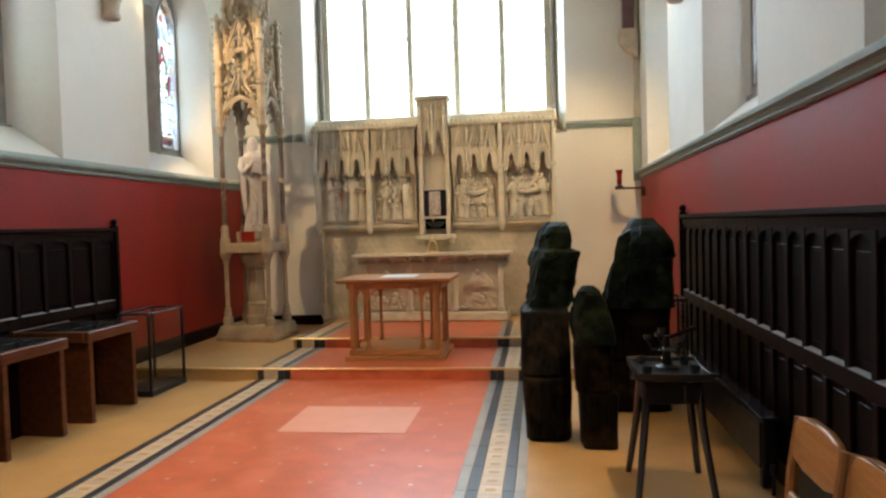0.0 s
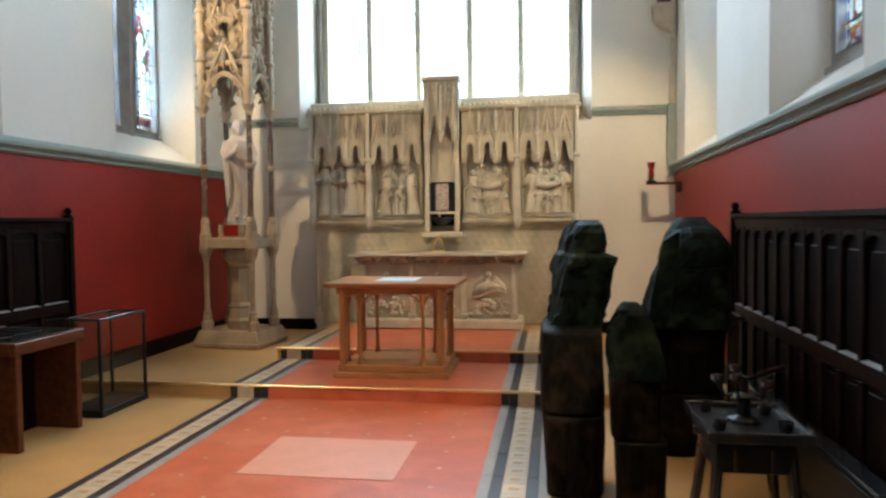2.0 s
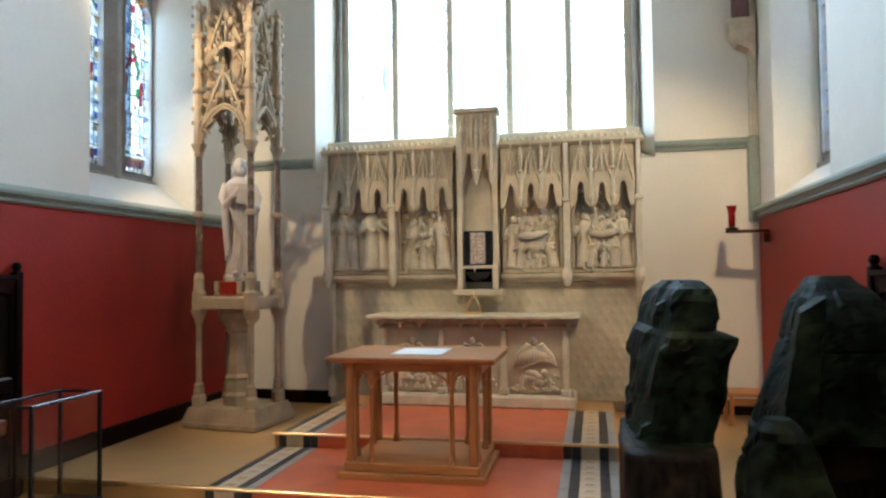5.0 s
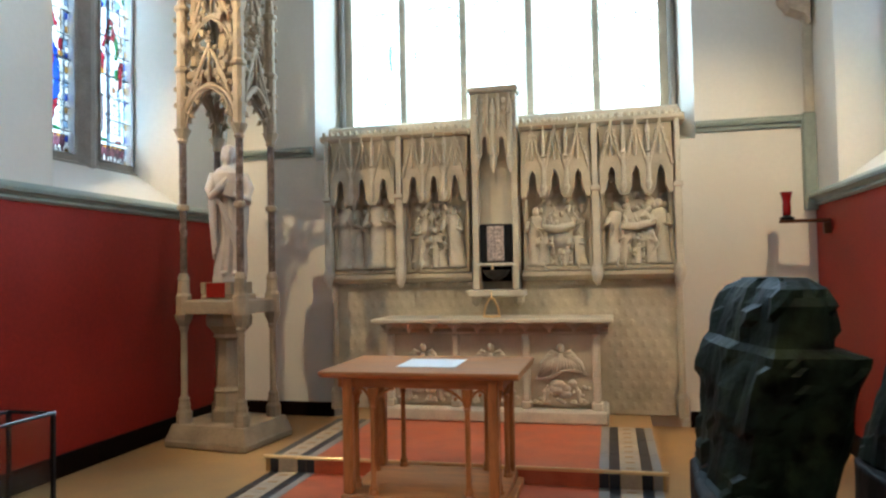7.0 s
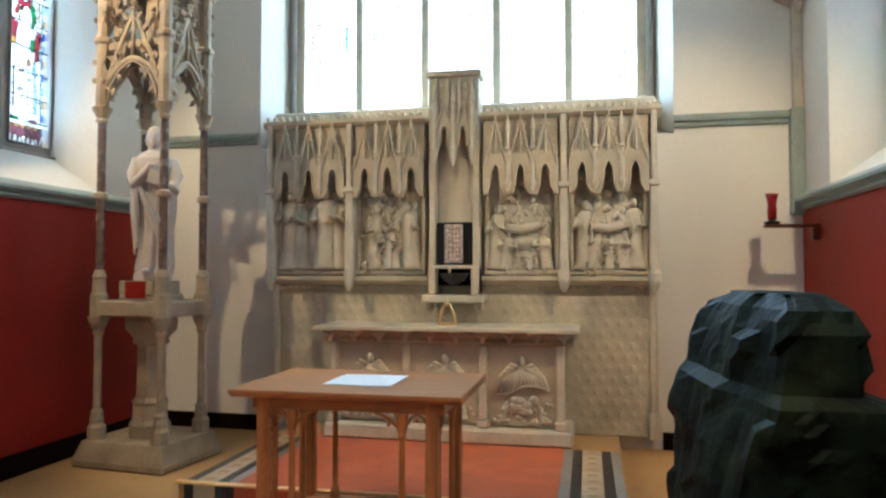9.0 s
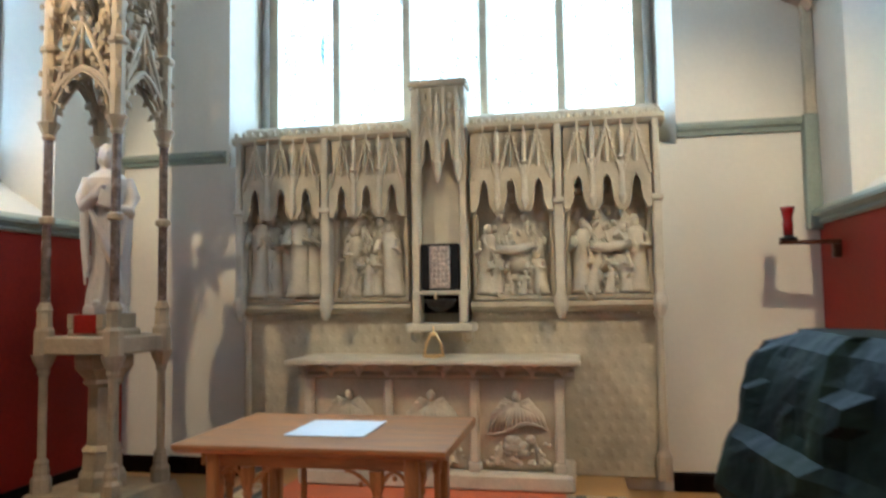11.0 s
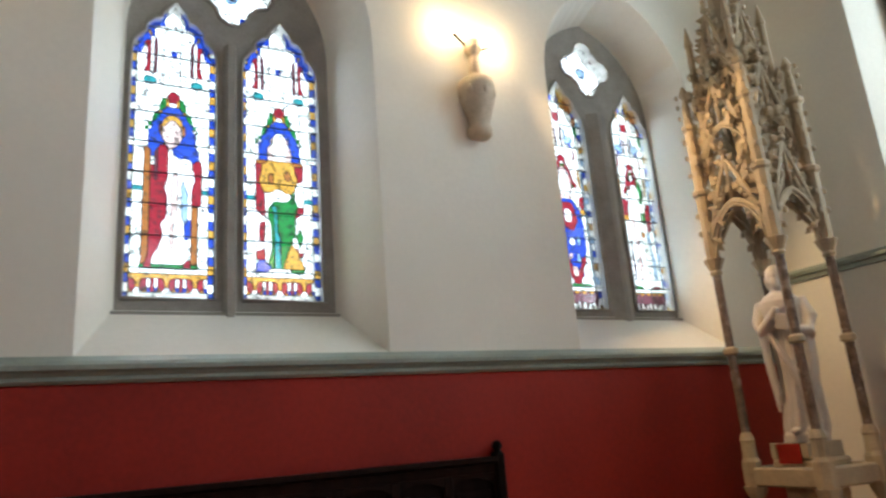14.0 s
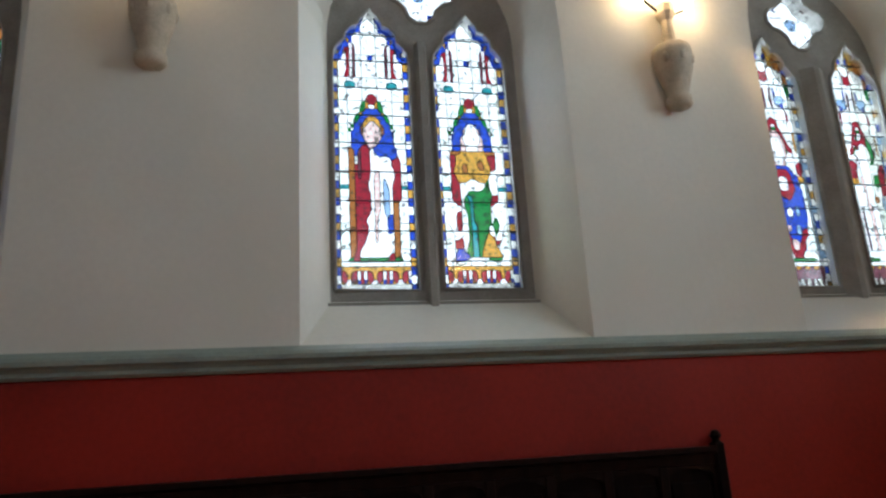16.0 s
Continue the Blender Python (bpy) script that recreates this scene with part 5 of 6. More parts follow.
def statue():
    """A slender bearded saint in a long robe and mantle, carved as one piece."""
    bm = bmesh.new()
    n = 56
    lathe(bm, [(0.15, 0.0), (0.15, 0.05), (0.13, 0.065)], 0, 0, 8, math.pi / 8, 0.85)
    prof = [(0.125, 0.05), (0.128, 0.10), (0.118, 0.22), (0.112, 0.36), (0.116, 0.50), (0.124, 0.62), (0.122, 0.72), (0.126, 0.82), (0.140, 0.90), (0.135, 0.955), (0.095, 1.0), (0.046, 1.025), (0.042, 1.075)]
    rings = []
    for i in range(60):
        z = 0.05 + (1.075 - 0.05) * i / 59
        k = max(j for j in range(len(prof) - 1) if prof[j][1] <= z + 1e-6)
        r = prof[k][0] + (prof[k + 1][0] - prof[k][0]) * (z - prof[k][1]) / (prof[k + 1][1] - prof[k][1])
        ring = []
        for j in range(n):
            a = 2 * math.pi * j / n
            low = max(0.0, min(1.0, (0.86 - z) / 0.3))
            hang = 0.17 * abs(math.sin(4.5 * a + 2.2 * z)) + 0.07 * math.sin(13 * a - 5 * z)
            knee = 0.16 * math.exp(-((a - 4.45) / 0.45) ** 2) * math.exp(-((z - 0.42) / 0.2) ** 2)
            fold = 1 + low * (hang - 0.05) + knee
            sway = 0.022 * math.sin(3.0 * z + 0.3)
            ring.append(bm.verts.new((sway + r * fold * math.cos(a), 0.80 * r * fold * math.sin(a), z)))
        rings.append(ring)
    for p, q in zip(rings, rings[1:]):
        for k in range(n):
            bm.faces.new((p[k], p[(k + 1) % n], q[(k + 1) % n], q[k]))
    bm.faces.new(rings[0][::-1])
    bm.faces.new(rings[-1])
    # head, hair, beard, nose
    lump(bm, 0.0, -0.02, 1.135, 0.054, 0.064, 0.078, 16)
    lump(bm, 0.0, 0.012, 1.15, 0.063, 0.062, 0.072, 14)
    lump(bm, 0.0, -0.062, 1.085, 0.034, 0.032, 0.055, 12)
    lump(bm, 0.0, -0.085, 1.135, 0.010, 0.014, 0.02, 8)
    for s in (-1, 1):
        lump(bm, s * 0.05, 0.005, 1.105, 0.022, 0.035, 0.055, 10)
    # arms: one hand on the breast, the other holding a book at the waist
    tube(bm, [(-0.12, 0.01, 0.95), (-0.155, -0.02, 0.82), (-0.135, -0.085, 0.74), (-0.06, -0.13, 0.83), (-0.015, -0.135, 0.90)], [0.048, 0.052, 0.046, 0.034, 0.022], 12)
    tube(bm, [(0.12, 0.01, 0.95), (0.165, -0.02, 0.82), (0.15, -0.08, 0.71), (0.07, -0.135, 0.735), (0.03, -0.14, 0.75)], [0.048, 0.054, 0.05, 0.034, 0.02], 12)
    v = box(bm, -0.035, 0.045, -0.165, -0.125, 0.74, 0.85)
    bmesh.ops.rotate(bm, verts=v, cent=(0, -0.145, 0.79), matrix=Matrix.Rotation(radians(18), 3, "Y"))
    # mantle: edge from the shoulder down across the body, and falls from both arms
    for k in range(6):
        g = k / 5
        tube(bm, [(-0.125 + 0.02 * k, -0.085, 0.80 - 0.045 * k), (-0.05 + 0.025 * k, -0.112, 0.60 - 0.06 * k), (0.04 + 0.016 * k, -0.108, 0.42 - 0.06 * k), (0.095 + 0.004 * k, -0.085, 0.27 - 0.03 * k)], [0.012, 0.024 - 0.004 * g, 0.022, 0.010], 8)
    for s, z1 in ((-1, 0.20), (1, 0.30)):
        for k in range(3):
            tube(bm, [(s * (0.15 - 0.012 * k), -0.03 - 0.03 * k, 0.76), (s * (0.148 - 0.014 * k), -0.025 - 0.028 * k, 0.52), (s * (0.13 - 0.012 * k), -0.02 - 0.025 * k, z1 + 0.05 * k)], [0.026, 0.021, 0.010], 8)
    for s in (-1, 1):
        lump(bm, s * 0.05, -0.115, 0.075, 0.03, 0.045, 0.022, 10)
    raw = bpy.data.meshes.new("raw")
    bm.to_mesh(raw)
    bm.free()
    rough = new("rough", raw)
    fuse = rough.modifiers.new("fuse", "REMESH")
    fuse.mode, fuse.voxel_size = "VOXEL", 0.006
    bpy.context.view_layer.update()
    me = bpy.data.meshes.new_from_object(rough.evaluated_get(bpy.context.evaluated_depsgraph_get()))
    bpy.data.objects.remove(rough)
    me.name = "marble_statue"
    me.materials.clear()
    me.materials.append(MARBLE)
    smooth(me)
    ob = new("marble_statue", me)
    ob.matrix_basis = pose(-4.14, 9.05, Z1 + 1.48, 0, 0, 30) @ Matrix.Diagonal((1.06, 1.14, 1.06, 1))
    return tagged(ob, "white marble statue of a robed bearded saint on a stone pedestal", "statue")


statue()


# ---- dark sculptures of stacked blocks ----
def totem(name, levels, joints, split, at, seed, label, shear):
    """One carved sculpture: roughly hewn blocks stacked on one another; levels are (z, cx, cy, half x, half y, squareness)."""
    sculpture = thing(name, label, "sculpture", at, 0, "three dark sculptures")
    ends = [levels[0][0], *joints, levels[-1][0]]
    for block, (za, zb) in enumerate(zip(ends, ends[1:])):
        bm, rings = bmesh.new(), []
        carved = za >= split - 0.02
        n, m = (52, max(8, int((zb - za) / 0.026))) if carved else (72, max(6, int((zb - za) / 0.02)))
        zs = [za + 0.0015, za + 0.010] + [za + 0.010 + (zb - za - 0.02) * k / m for k in range(1, m)] + [zb - 0.010, zb - 0.0015]
        shift = (0.010 * math.sin(block * 2.7 + seed), 0.010 * math.cos(block * 4.1 + seed))
        for z in zs:
            i = min(max(k for k in range(len(levels)) if levels[k][0] <= z + 1e-6), len(levels) - 2)
            a, b = levels[i], levels[i + 1]
            f = (z - a[0]) / (b[0] - a[0])
            cx, cy, hx, hy, sq = [p + (q - p) * f for p, q in zip(a[1:], b[1:])]
            pinch = 0.95 if z in (zs[0], zs[-1]) and zb < levels[-1][0] else 1.0
            ring = []
            for k in range(n):
                t = 2 * math.pi * k / n + 0.10 * math.sin(block * 1.7 + seed)
                c, s = math.cos(t), math.sin(t)
                reach = (abs(c) ** sq + abs(s) ** sq) ** (-1 / sq)
                px, py = reach * c, reach * s
                q = Vector((px * hx * 6 + seed, py * hy * 6, z * 6))
                if carved:
                    near, seat = noise.voronoi(Vector((q.x * 0.9, q.y * 0.9, q.z * 0.55)))
                    chip = noise.cell(seat[0] * 7.3)
                    d = 0.014 * chip + 0.026 * (near[0] - 0.45) + 0.014 * noise.noise(q * 1.3) + 0.006 * noise.noise(q * 3.1)
                else:
                    grain = Vector((px * hx * 26 + seed * 3, py * hy * 26, z * 1.3 + block * 5))
                    d = 0.012 * noise.noise(q * 0.8) + 0.008 * noise.noise(grain) - 0.018 * max(0.0, noise.noise(grain * 0.45) - 0.25)
                slide = -shear * (hy * py) * max(0.0, min(1.0, (z - 0.93) / 0.4))
                ring.append(bm.verts.new((cx + shift[0] + slide + (hx * pinch + d) * px, cy + shift[1] + (hy * pinch + d) * py, z)))
            rings.append(ring)
        for p, q in zip(rings, rings[1:]):
            for k in range(n):
                bm.faces.new((p[k], p[(k + 1) % n], q[(k + 1) % n], q[k]))
        bm.faces.new(rings[0][::-1])
        bm.faces.new(rings[-1])
        part("carved_block" if carved else "wood_block", bm, BOG_GREEN if carved else BOG_OAK, sculpture, "carved green-black stone block" if carved else "cracked black bog oak block", round_=not carved)
    return sculpture


totem("standing_sculpture", [(0, -0.245, 0.24, 0.17, 0.40, 6), (0.45, -0.25, 0.32, 0.185, 0.41, 6), (0.46, -0.25, 0.34, 0.19, 0.41, 6), (0.92, -0.245, 0.52, 0.19, 0.40, 6), (0.93, -0.22, 0.66, 0.185, 0.36, 5), (1.25, -0.185, 0.67, 0.18, 0.37, 5), (1.37, -0.155, 0.67, 0.175, 0.37, 6), (1.385, -0.195, 0.69, 0.115, 0.37, 5), (1.53, -0.165, 0.70, 0.105, 0.36, 4), (1.58, -0.16, 0.71, 0.09, 0.32, 3.4), (1.61, -0.155, 0.72, 0.06, 0.20, 3)],
      (0.455, 0.925), 0.92, (0.03, 5.13, 0), 3, "tall dark sculpture of stacked bog oak and carved green-black stone", 0.10)
totem("small_standing_sculpture", [(0, 0.125, 0, 0.125, 0.12, 6), (0.38, 0.12, 0, 0.13, 0.13, 6), (0.72, 0.11, 0.0, 0.135, 0.13, 6), (0.92, 0.10, 0.01, 0.135, 0.13, 5), (1.03, 0.09, 0.02, 0.115, 0.12, 3.5), (1.11, 0.08, 0.02, 0.08, 0.09, 2.6), (1.15, 0.07, 0.02, 0.04, 0.04, 2)],
      (0.40, 0.74), 0.75, (0.01, 4.92, 0), 8, "short dark round-topped sculpture of stacked bog oak", 0.0)
bowed = totem("bowed_standing_sculpture", [(0, 0.53, 0.98, 0.28, 0.27, 6), (0.42, 0.53, 1.0, 0.28, 0.29, 6), (0.86, 0.545, 1.0, 0.28, 0.31, 6), (0.88, 0.56, 1.0, 0.275, 0.34, 6), (1.10, 0.59, 1.02, 0.25, 0.35, 6), (1.27, 0.63, 1.03, 0.215, 0.34, 6), (1.29, 0.655, 1.03, 0.225, 0.34, 5), (1.42, 0.67, 1.05, 0.205, 0.32, 4), (1.50, 0.66, 1.08, 0.165, 0.28, 3.4), (1.57, 0.65, 1.12, 0.13, 0.20, 3), (1.62, 0.65, 1.14, 0.09, 0.12, 2.6)],
      (0.43, 0.87, 1.28), 0.87, (0, 5.08, 0), 14, "tall dark hooded sculpture of bog oak and carved stone", 0.0)
# slab leaning against its front
bm, rings, rng = bmesh.new(), [], random.Random(4)
for k in range(15):
    f = k / 14
    x, y, w, d = 0.335 + 0.11 * f ** 0.8, 0.66 + 0.05 * f, 0.075 - 0.02 * f, 0.10 - 0.02 * f
    ring = [(-w, -d * 0.6), (-w * 0.3, -d), (w * 0.7, -d * 0.8), (w, 0), (w * 0.8, d), (-w * 0.8, d)]
    rings.append([bm.verts.new((x + u + rng.uniform(-0.006, 0.006), y + v + rng.uniform(-0.006, 0.006), 0.90 + 0.60 * f + (0.035 * u / w if k == 14 else 0))) for u, v in ring])
for p, q in zip(rings, rings[1:]):
    for k in range(6):
        bm.faces.new((p[k], p[(k + 1) % 6], q[(k + 1) % 6], q[k]))
bm.faces.new(rings[0][::-1])
bm.faces.new(rings[-1])
part("leaning_slab", bm, BOG_GREEN, bowed, "upright green-black stone slab")


# ---- panelled seating along the walls ----
def panelling(name, x, s, y0, y1, pitch, top, label):
    p = thing(name, label, "panelling")
    put = lambda o0, o1, a, b, z0, z1: (*sorted((x + s * o0, x + s * o1)), a, b, z0, z1)
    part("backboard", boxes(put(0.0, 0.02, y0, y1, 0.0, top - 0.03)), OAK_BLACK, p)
    bm = moulding(bmesh.new(), lambda q, o, u: (x + s * o, q, u), y0, y1, [(0, top - 0.11), (0.05, top - 0.10), (0.055, top - 0.045), (0.085, top - 0.03), (0.085, top), (0, top)])
    part("top_rail", bm, OAK_DARK, p, "moulded dark oak top rail")
    part("middle_rail", boxes(put(0.02, 0.05, y0, y1, 0.80, 0.90), w=0.006), OAK_DARK, p)
    part("bottom_rail", boxes(put(0.02, 0.05, y0, y1, 0.0, 0.16), w=0.006), OAK_DARK, p)
    n = round((y1 - y0) / pitch)
    for k in range(n + 1):
        y = y0 + (y1 - y0) * k / n
        part("stile", boxes(put(0.02, 0.048, max(y0, y - 0.03), min(y1, y + 0.03), 0.16, 0.80), put(0.02, 0.048, max(y0, y - 0.03), min(y1, y + 0.03), 0.90, top - 0.10), w=0.005), OAK_DARK, p)
        if k < n:
            a, b = y + 0.03, y + (y1 - y0) / n - 0.03
            m, h = (a + b) / 2, (b - a) / 2
            # rounded head of each upper panel
            pts = [(a, top - 0.10), (a, top - 0.17)] + [(m - h * math.cos(math.pi * j / 8), top - 0.17 + 0.045 * math.sin(math.pi * j / 8)) for j in range(1, 8)] + [(b, top - 0.17), (b, top - 0.10)]
            part("panel_head", plate(bmesh.new(), lambda u, v, d: (x + s * d, u, v), pts, [], 0.02, 0.043), OAK_DARK, p)
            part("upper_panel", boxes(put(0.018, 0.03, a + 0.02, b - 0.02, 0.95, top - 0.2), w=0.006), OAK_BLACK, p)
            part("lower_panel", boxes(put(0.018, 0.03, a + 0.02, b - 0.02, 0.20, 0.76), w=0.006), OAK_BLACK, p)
            # ledge in a pale colour that paints a bright glint in each bay
            bm = plate(bmesh.new(), lambda u, v, d: (x + s * u, d, v), [(0.02, 0.90), (0.056, 0.90), (0.056, 0.903), (0.02, 0.911)], [], a, b)
            part("ledge", bm, LEDGE, p, "pale worn polished ledge")
    post = part("end_post", boxes(put(0, 0.075, y1 - 0.01, y1 + 0.055, 0.0, top + 0.02), w=0.008), OAK_BLACK, p)
    part("finial", lathe(bmesh.new(), [(0.032, top + 0.02), (0.022, top + 0.035), (0.036, top + 0.06), (0.022, top + 0.09), (0.004, top + 0.095)], x + s * 0.04, y1 + 0.022, 8), OAK_BLACK, post)


# pale base stands in for light glinting along the dark oak ledges
LEDGE = material("worn_pale_ledge", (0.55, 0.52, 0.50), 0.22, vary=0.12, bump=0.02, coat=0.5)
panelling("south_wall_panelling", XR - 0.007, -1, -1.0, 7.06, 0.268, 1.645, "dark oak panelling with round-headed panels along the red wall")
panelling("north_wall_panelling", XL + 0.007, 1, -1.0, 6.86, 0.36, 1.685, "dark oak panelled bench back along the red wall")

# ---- display desks and cases ----
CASE_GLASS = glass_material("case_glass", (0.97, 0.985, 0.98), 0.95, False)
DESK_GLASS = material("dark_display_glass", (0.022, 0.030, 0.032), 0.10, vary=0.3, scale=8, bump=0.0, coat=0.8)


def desk(y0, y1):
    d = thing("display_desk", "brown wooden display desk with a dark glass top", "desk", (0, 0, 0), 0, "display desks")
    x0, x1 = -4.77, -4.07
    part("side_panel", boxes((x0, x1, y0, y0 + 0.055, 0, 0.70), w=0.006), BROWN_WOOD, d)
    part("side_panel", boxes((x0, x1, y1 - 0.055, y1, 0, 0.70), w=0.006), BROWN_WOOD, d)
    # black board set well forward, standing in for shade inside the desk
    part("back_panel", boxes((x0 + 0.30, x0 + 0.325, y0 + 0.055, y1 - 0.055, 0, 0.70)), OAK_BLACK, d)
    part("front_rail", boxes((x1 - 0.03, x1 + 0.02, y0 - 0.03, y1 + 0.03, 0.70, 0.79), w=0.008), BROWN_WOOD, d)
    part("back_rail", boxes((x0 - 0.02, x0 + 0.02, y0 - 0.03, y1 + 0.03, 0.70, 0.80), w=0.006), BROWN_WOOD, d)
    for y in (y0 - 0.03, y1 - 0.02):
        part("end_rail", boxes((x0 + 0.02, x1 - 0.03, y, y + 0.05, 0.70, 0.79), w=0.006), BROWN_WOOD, d)
    part("glass_top", boxes((x0 + 0.02, x1 - 0.03, y0 + 0.02, y1 - 0.02, 0.76, 0.794)), DESK_GLASS, d, "dark reflecting glass top")
    for k in range(3):
        y = y0 + 0.12 + k * (y1 - y0 - 0.24) / 2.6
        part("document", boxes((x0 + 0.08, x1 - 0.10, y, y + 0.12, 0.795, 0.797)), DESK_GLASS, d)


desk(5.29, 5.97)
desk(4.32, 4.98)
desk(3.35, 4.01)


def case(x0, x1, y0, y1, h, label):
    c = thing("display_case", label, "display case", (0, 0, 0), 0, "display cases")
    for x in (x0, x1 - 0.025):
        for y in (y0, y1 - 0.025):
            part("corner_bar", boxes((x, x + 0.025, y, y + 0.025, 0.05, h), w=0.003), BLACK, c)
    part("base", boxes((x0 - 0.005, x1 + 0.005, y0 - 0.005, y1 + 0.005, 0, 0.06), w=0.006), BLACK, c)
    part("front_top_bar", boxes((x0, x1, y0, y0 + 0.025, h, h + 0.022), w=0.003), SATIN, c, "shiny black top edge")
    part("back_top_bar", boxes((x0, x1, y1 - 0.025, y1, h, h + 0.022), w=0.003), SATIN, c)
    part("side_top_bar", boxes((x0, x0 + 0.025, y0 + 0.025, y1 - 0.025, h, h + 0.022), w=0.003), SATIN, c)
    part("side_top_bar", boxes((x1 - 0.025, x1, y0 + 0.025, y1 - 0.025, h, h + 0.022), w=0.003), SATIN, c)
    part("lid", boxes((x0 + 0.025, x1 - 0.025, y0 + 0.025, y1 - 0.025, h + 0.004, h + 0.012)), CASE_GLASS, c)
    for r in ((x0 + 0.025, x1 - 0.025, y0 + 0.008, y0 + 0.014), (x0 + 0.025, x1 - 0.025, y1 - 0.014, y1 - 0.008), (x0 + 0.008, x0 + 0.014, y0 + 0.025, y1 - 0.025), (x1 - 0.014, x1 - 0.008, y0 + 0.025, y1 - 0.025)):
        part("glass_side", boxes((*r, 0.06, h)), CASE_GLASS, c)


SATIN = material("satin_black_edge", (0.03, 0.03, 0.034), 0.2, vary=0.1, bump=0.02, coat=0.5)
case(-4.42, -4.06, 6.20, 6.86, 0.81, "black-framed glass display case standing on the floor")
case(0.74, 1.06, 6.35, 6.80, 0.86, "black-framed glass display case beside the panelling")


# ---- radiator, stand and chairs on the south side ----
def radiator(y0, y1):
    r = thing("radiator", "low flat-fronted black radiator along the panelling", "radiator", (0, 0, 0), 0, "radiators")
    part("casing", boxes((1.02, 1.10, y0, y1, 0.10, 0.42), w=0.012), BLACK, r)
    part("top_grille", boxes((1.01, 1.11, y0 - 0.01, y1 + 0.01, 0.42, 0.44), w=0.005), SATIN, r, "shiny black top edge")
    part("front_panel", boxes((1.008, 1.019, y0 + 0.03, y1 - 0.03, 0.13, 0.40), w=0.004), BLACK, r)
    for y in (y0 + 0.08, y1 - 0.08):
        part("foot", boxes((1.03, 1.09, y - 0.03, y + 0.03, 0, 0.10), w=0.005), BLACK, r)
    part("valve", lathe(bmesh.new(), [(0.012, 0.0), (0.012, 0.12), (0.024, 0.13), (0.024, 0.17), (0.014, 0.18)], 1.06, y0 - 0.05, 8), BLACK, r)


radiator(4.10, 6.2)
radiator(1.3, 3.62)

st = thing("black_stand", "black metal stand with splayed legs and a tray of candle holders", "stand", (0.50, 4.16, 0))
for sx in (-1, 1):
    for sy in (-1, 1):
        part("leg", tube(bmesh.new(), [(sx * 0.215, sy * 0.24, 0.0), (sx * 0.17, sy * 0.17, 0.35), (sx * 0.14, sy * 0.14, 0.66)], [0.02, 0.024, 0.026], 8), SATIN, st)
part("apron", boxes((-0.16, 0.16, -0.17, -0.145, 0.54, 0.66), (-0.16, 0.16, 0.145, 0.17, 0.54, 0.66), (-0.16, -0.135, -0.145, 0.145, 0.54, 0.66), (0.135, 0.16, -0.145, 0.145, 0.54, 0.66), w=0.005), BLACK, st)
# glossy strips added in place of two pale reflections on the apron
for x in (-0.08, 0.07):
    part("slat", boxes((x - 0.008, x + 0.008, -0.178, -0.171, 0.555, 0.645), w=0.002), SATIN, st)
tray = part("tray", boxes((-0.20, 0.20, -0.24, 0.26, 0.69, 0.71), w=0.004), BLACK, st)
for r in ((-0.21, 0.21, -0.25, -0.235, 0.69, 0.735), (-0.21, 0.21, 0.255, 0.27, 0.69, 0.735), (-0.21, -0.195, -0.235, 0.255, 0.69, 0.735), (0.195, 0.21, -0.235, 0.255, 0.69, 0.735)):
    part("rim", boxes(r, w=0.003), SATIN, tray)
part("crossbar", boxes((-0.22, 0.28, -0.02, 0.02, 0.655, 0.69), w=0.004), SATIN, st)
hold = thing("candle_holder", "black iron candle holder with short prongs on the tray", "candle holder", (0.50, 4.18, 0.71))
part("foot", lathe(bmesh.new(), [(0.075, 0), (0.07, 0.015), (0.03, 0.03), (0.025, 0.10), (0.05, 0.115), (0.02, 0.13), (0.018, 0.20)], n=10), BLACK, hold)
for k in range(5):
    a = k * 1.256 + 0.4
    arm = part("prong", tube(bmesh.new(), [(0.01 * math.cos(a), 0.01 * math.sin(a), 0.12), (0.08 * math.cos(a), 0.08 * math.sin(a), 0.11), (0.11 * math.cos(a), 0.11 * math.sin(a), 0.17 + 0.03 * (k % 2))], 0.009, 6), BLACK, hold)
    part("cup", lathe(bmesh.new(), [(0.012, 0.165 + 0.03 * (k % 2)), (0.028, 0.18 + 0.03 * (k % 2)), (0.028, 0.20 + 0.03 * (k % 2))], 0.11 * math.cos(a), 0.11 * math.sin(a), 8), SATIN, arm)
part("handle", tube(bmesh.new(), [(0.02, 0, 0.19), (0.09, -0.02, 0.225), (0.16, -0.03, 0.25)], [0.010, 0.013, 0.015], 7), OAK_DARK, hold, "dark worn wooden handle")
for k, (x, y) in enumerate(((0.36, 4.02), (0.63, 4.03), (0.37, 4.34), (0.62, 4.30))):
    cup = thing("votive_cup", "small black votive cup on the tray", "cup", (x, y, 0.71), 0, "votive cups")
    part("cup", lathe(bmesh.new(), [(0.022, 0), (0.03, 0.03), (0.03, 0.045), (0.024, 0.045), (0.02, 0.012)], n=10), SATIN, cup)


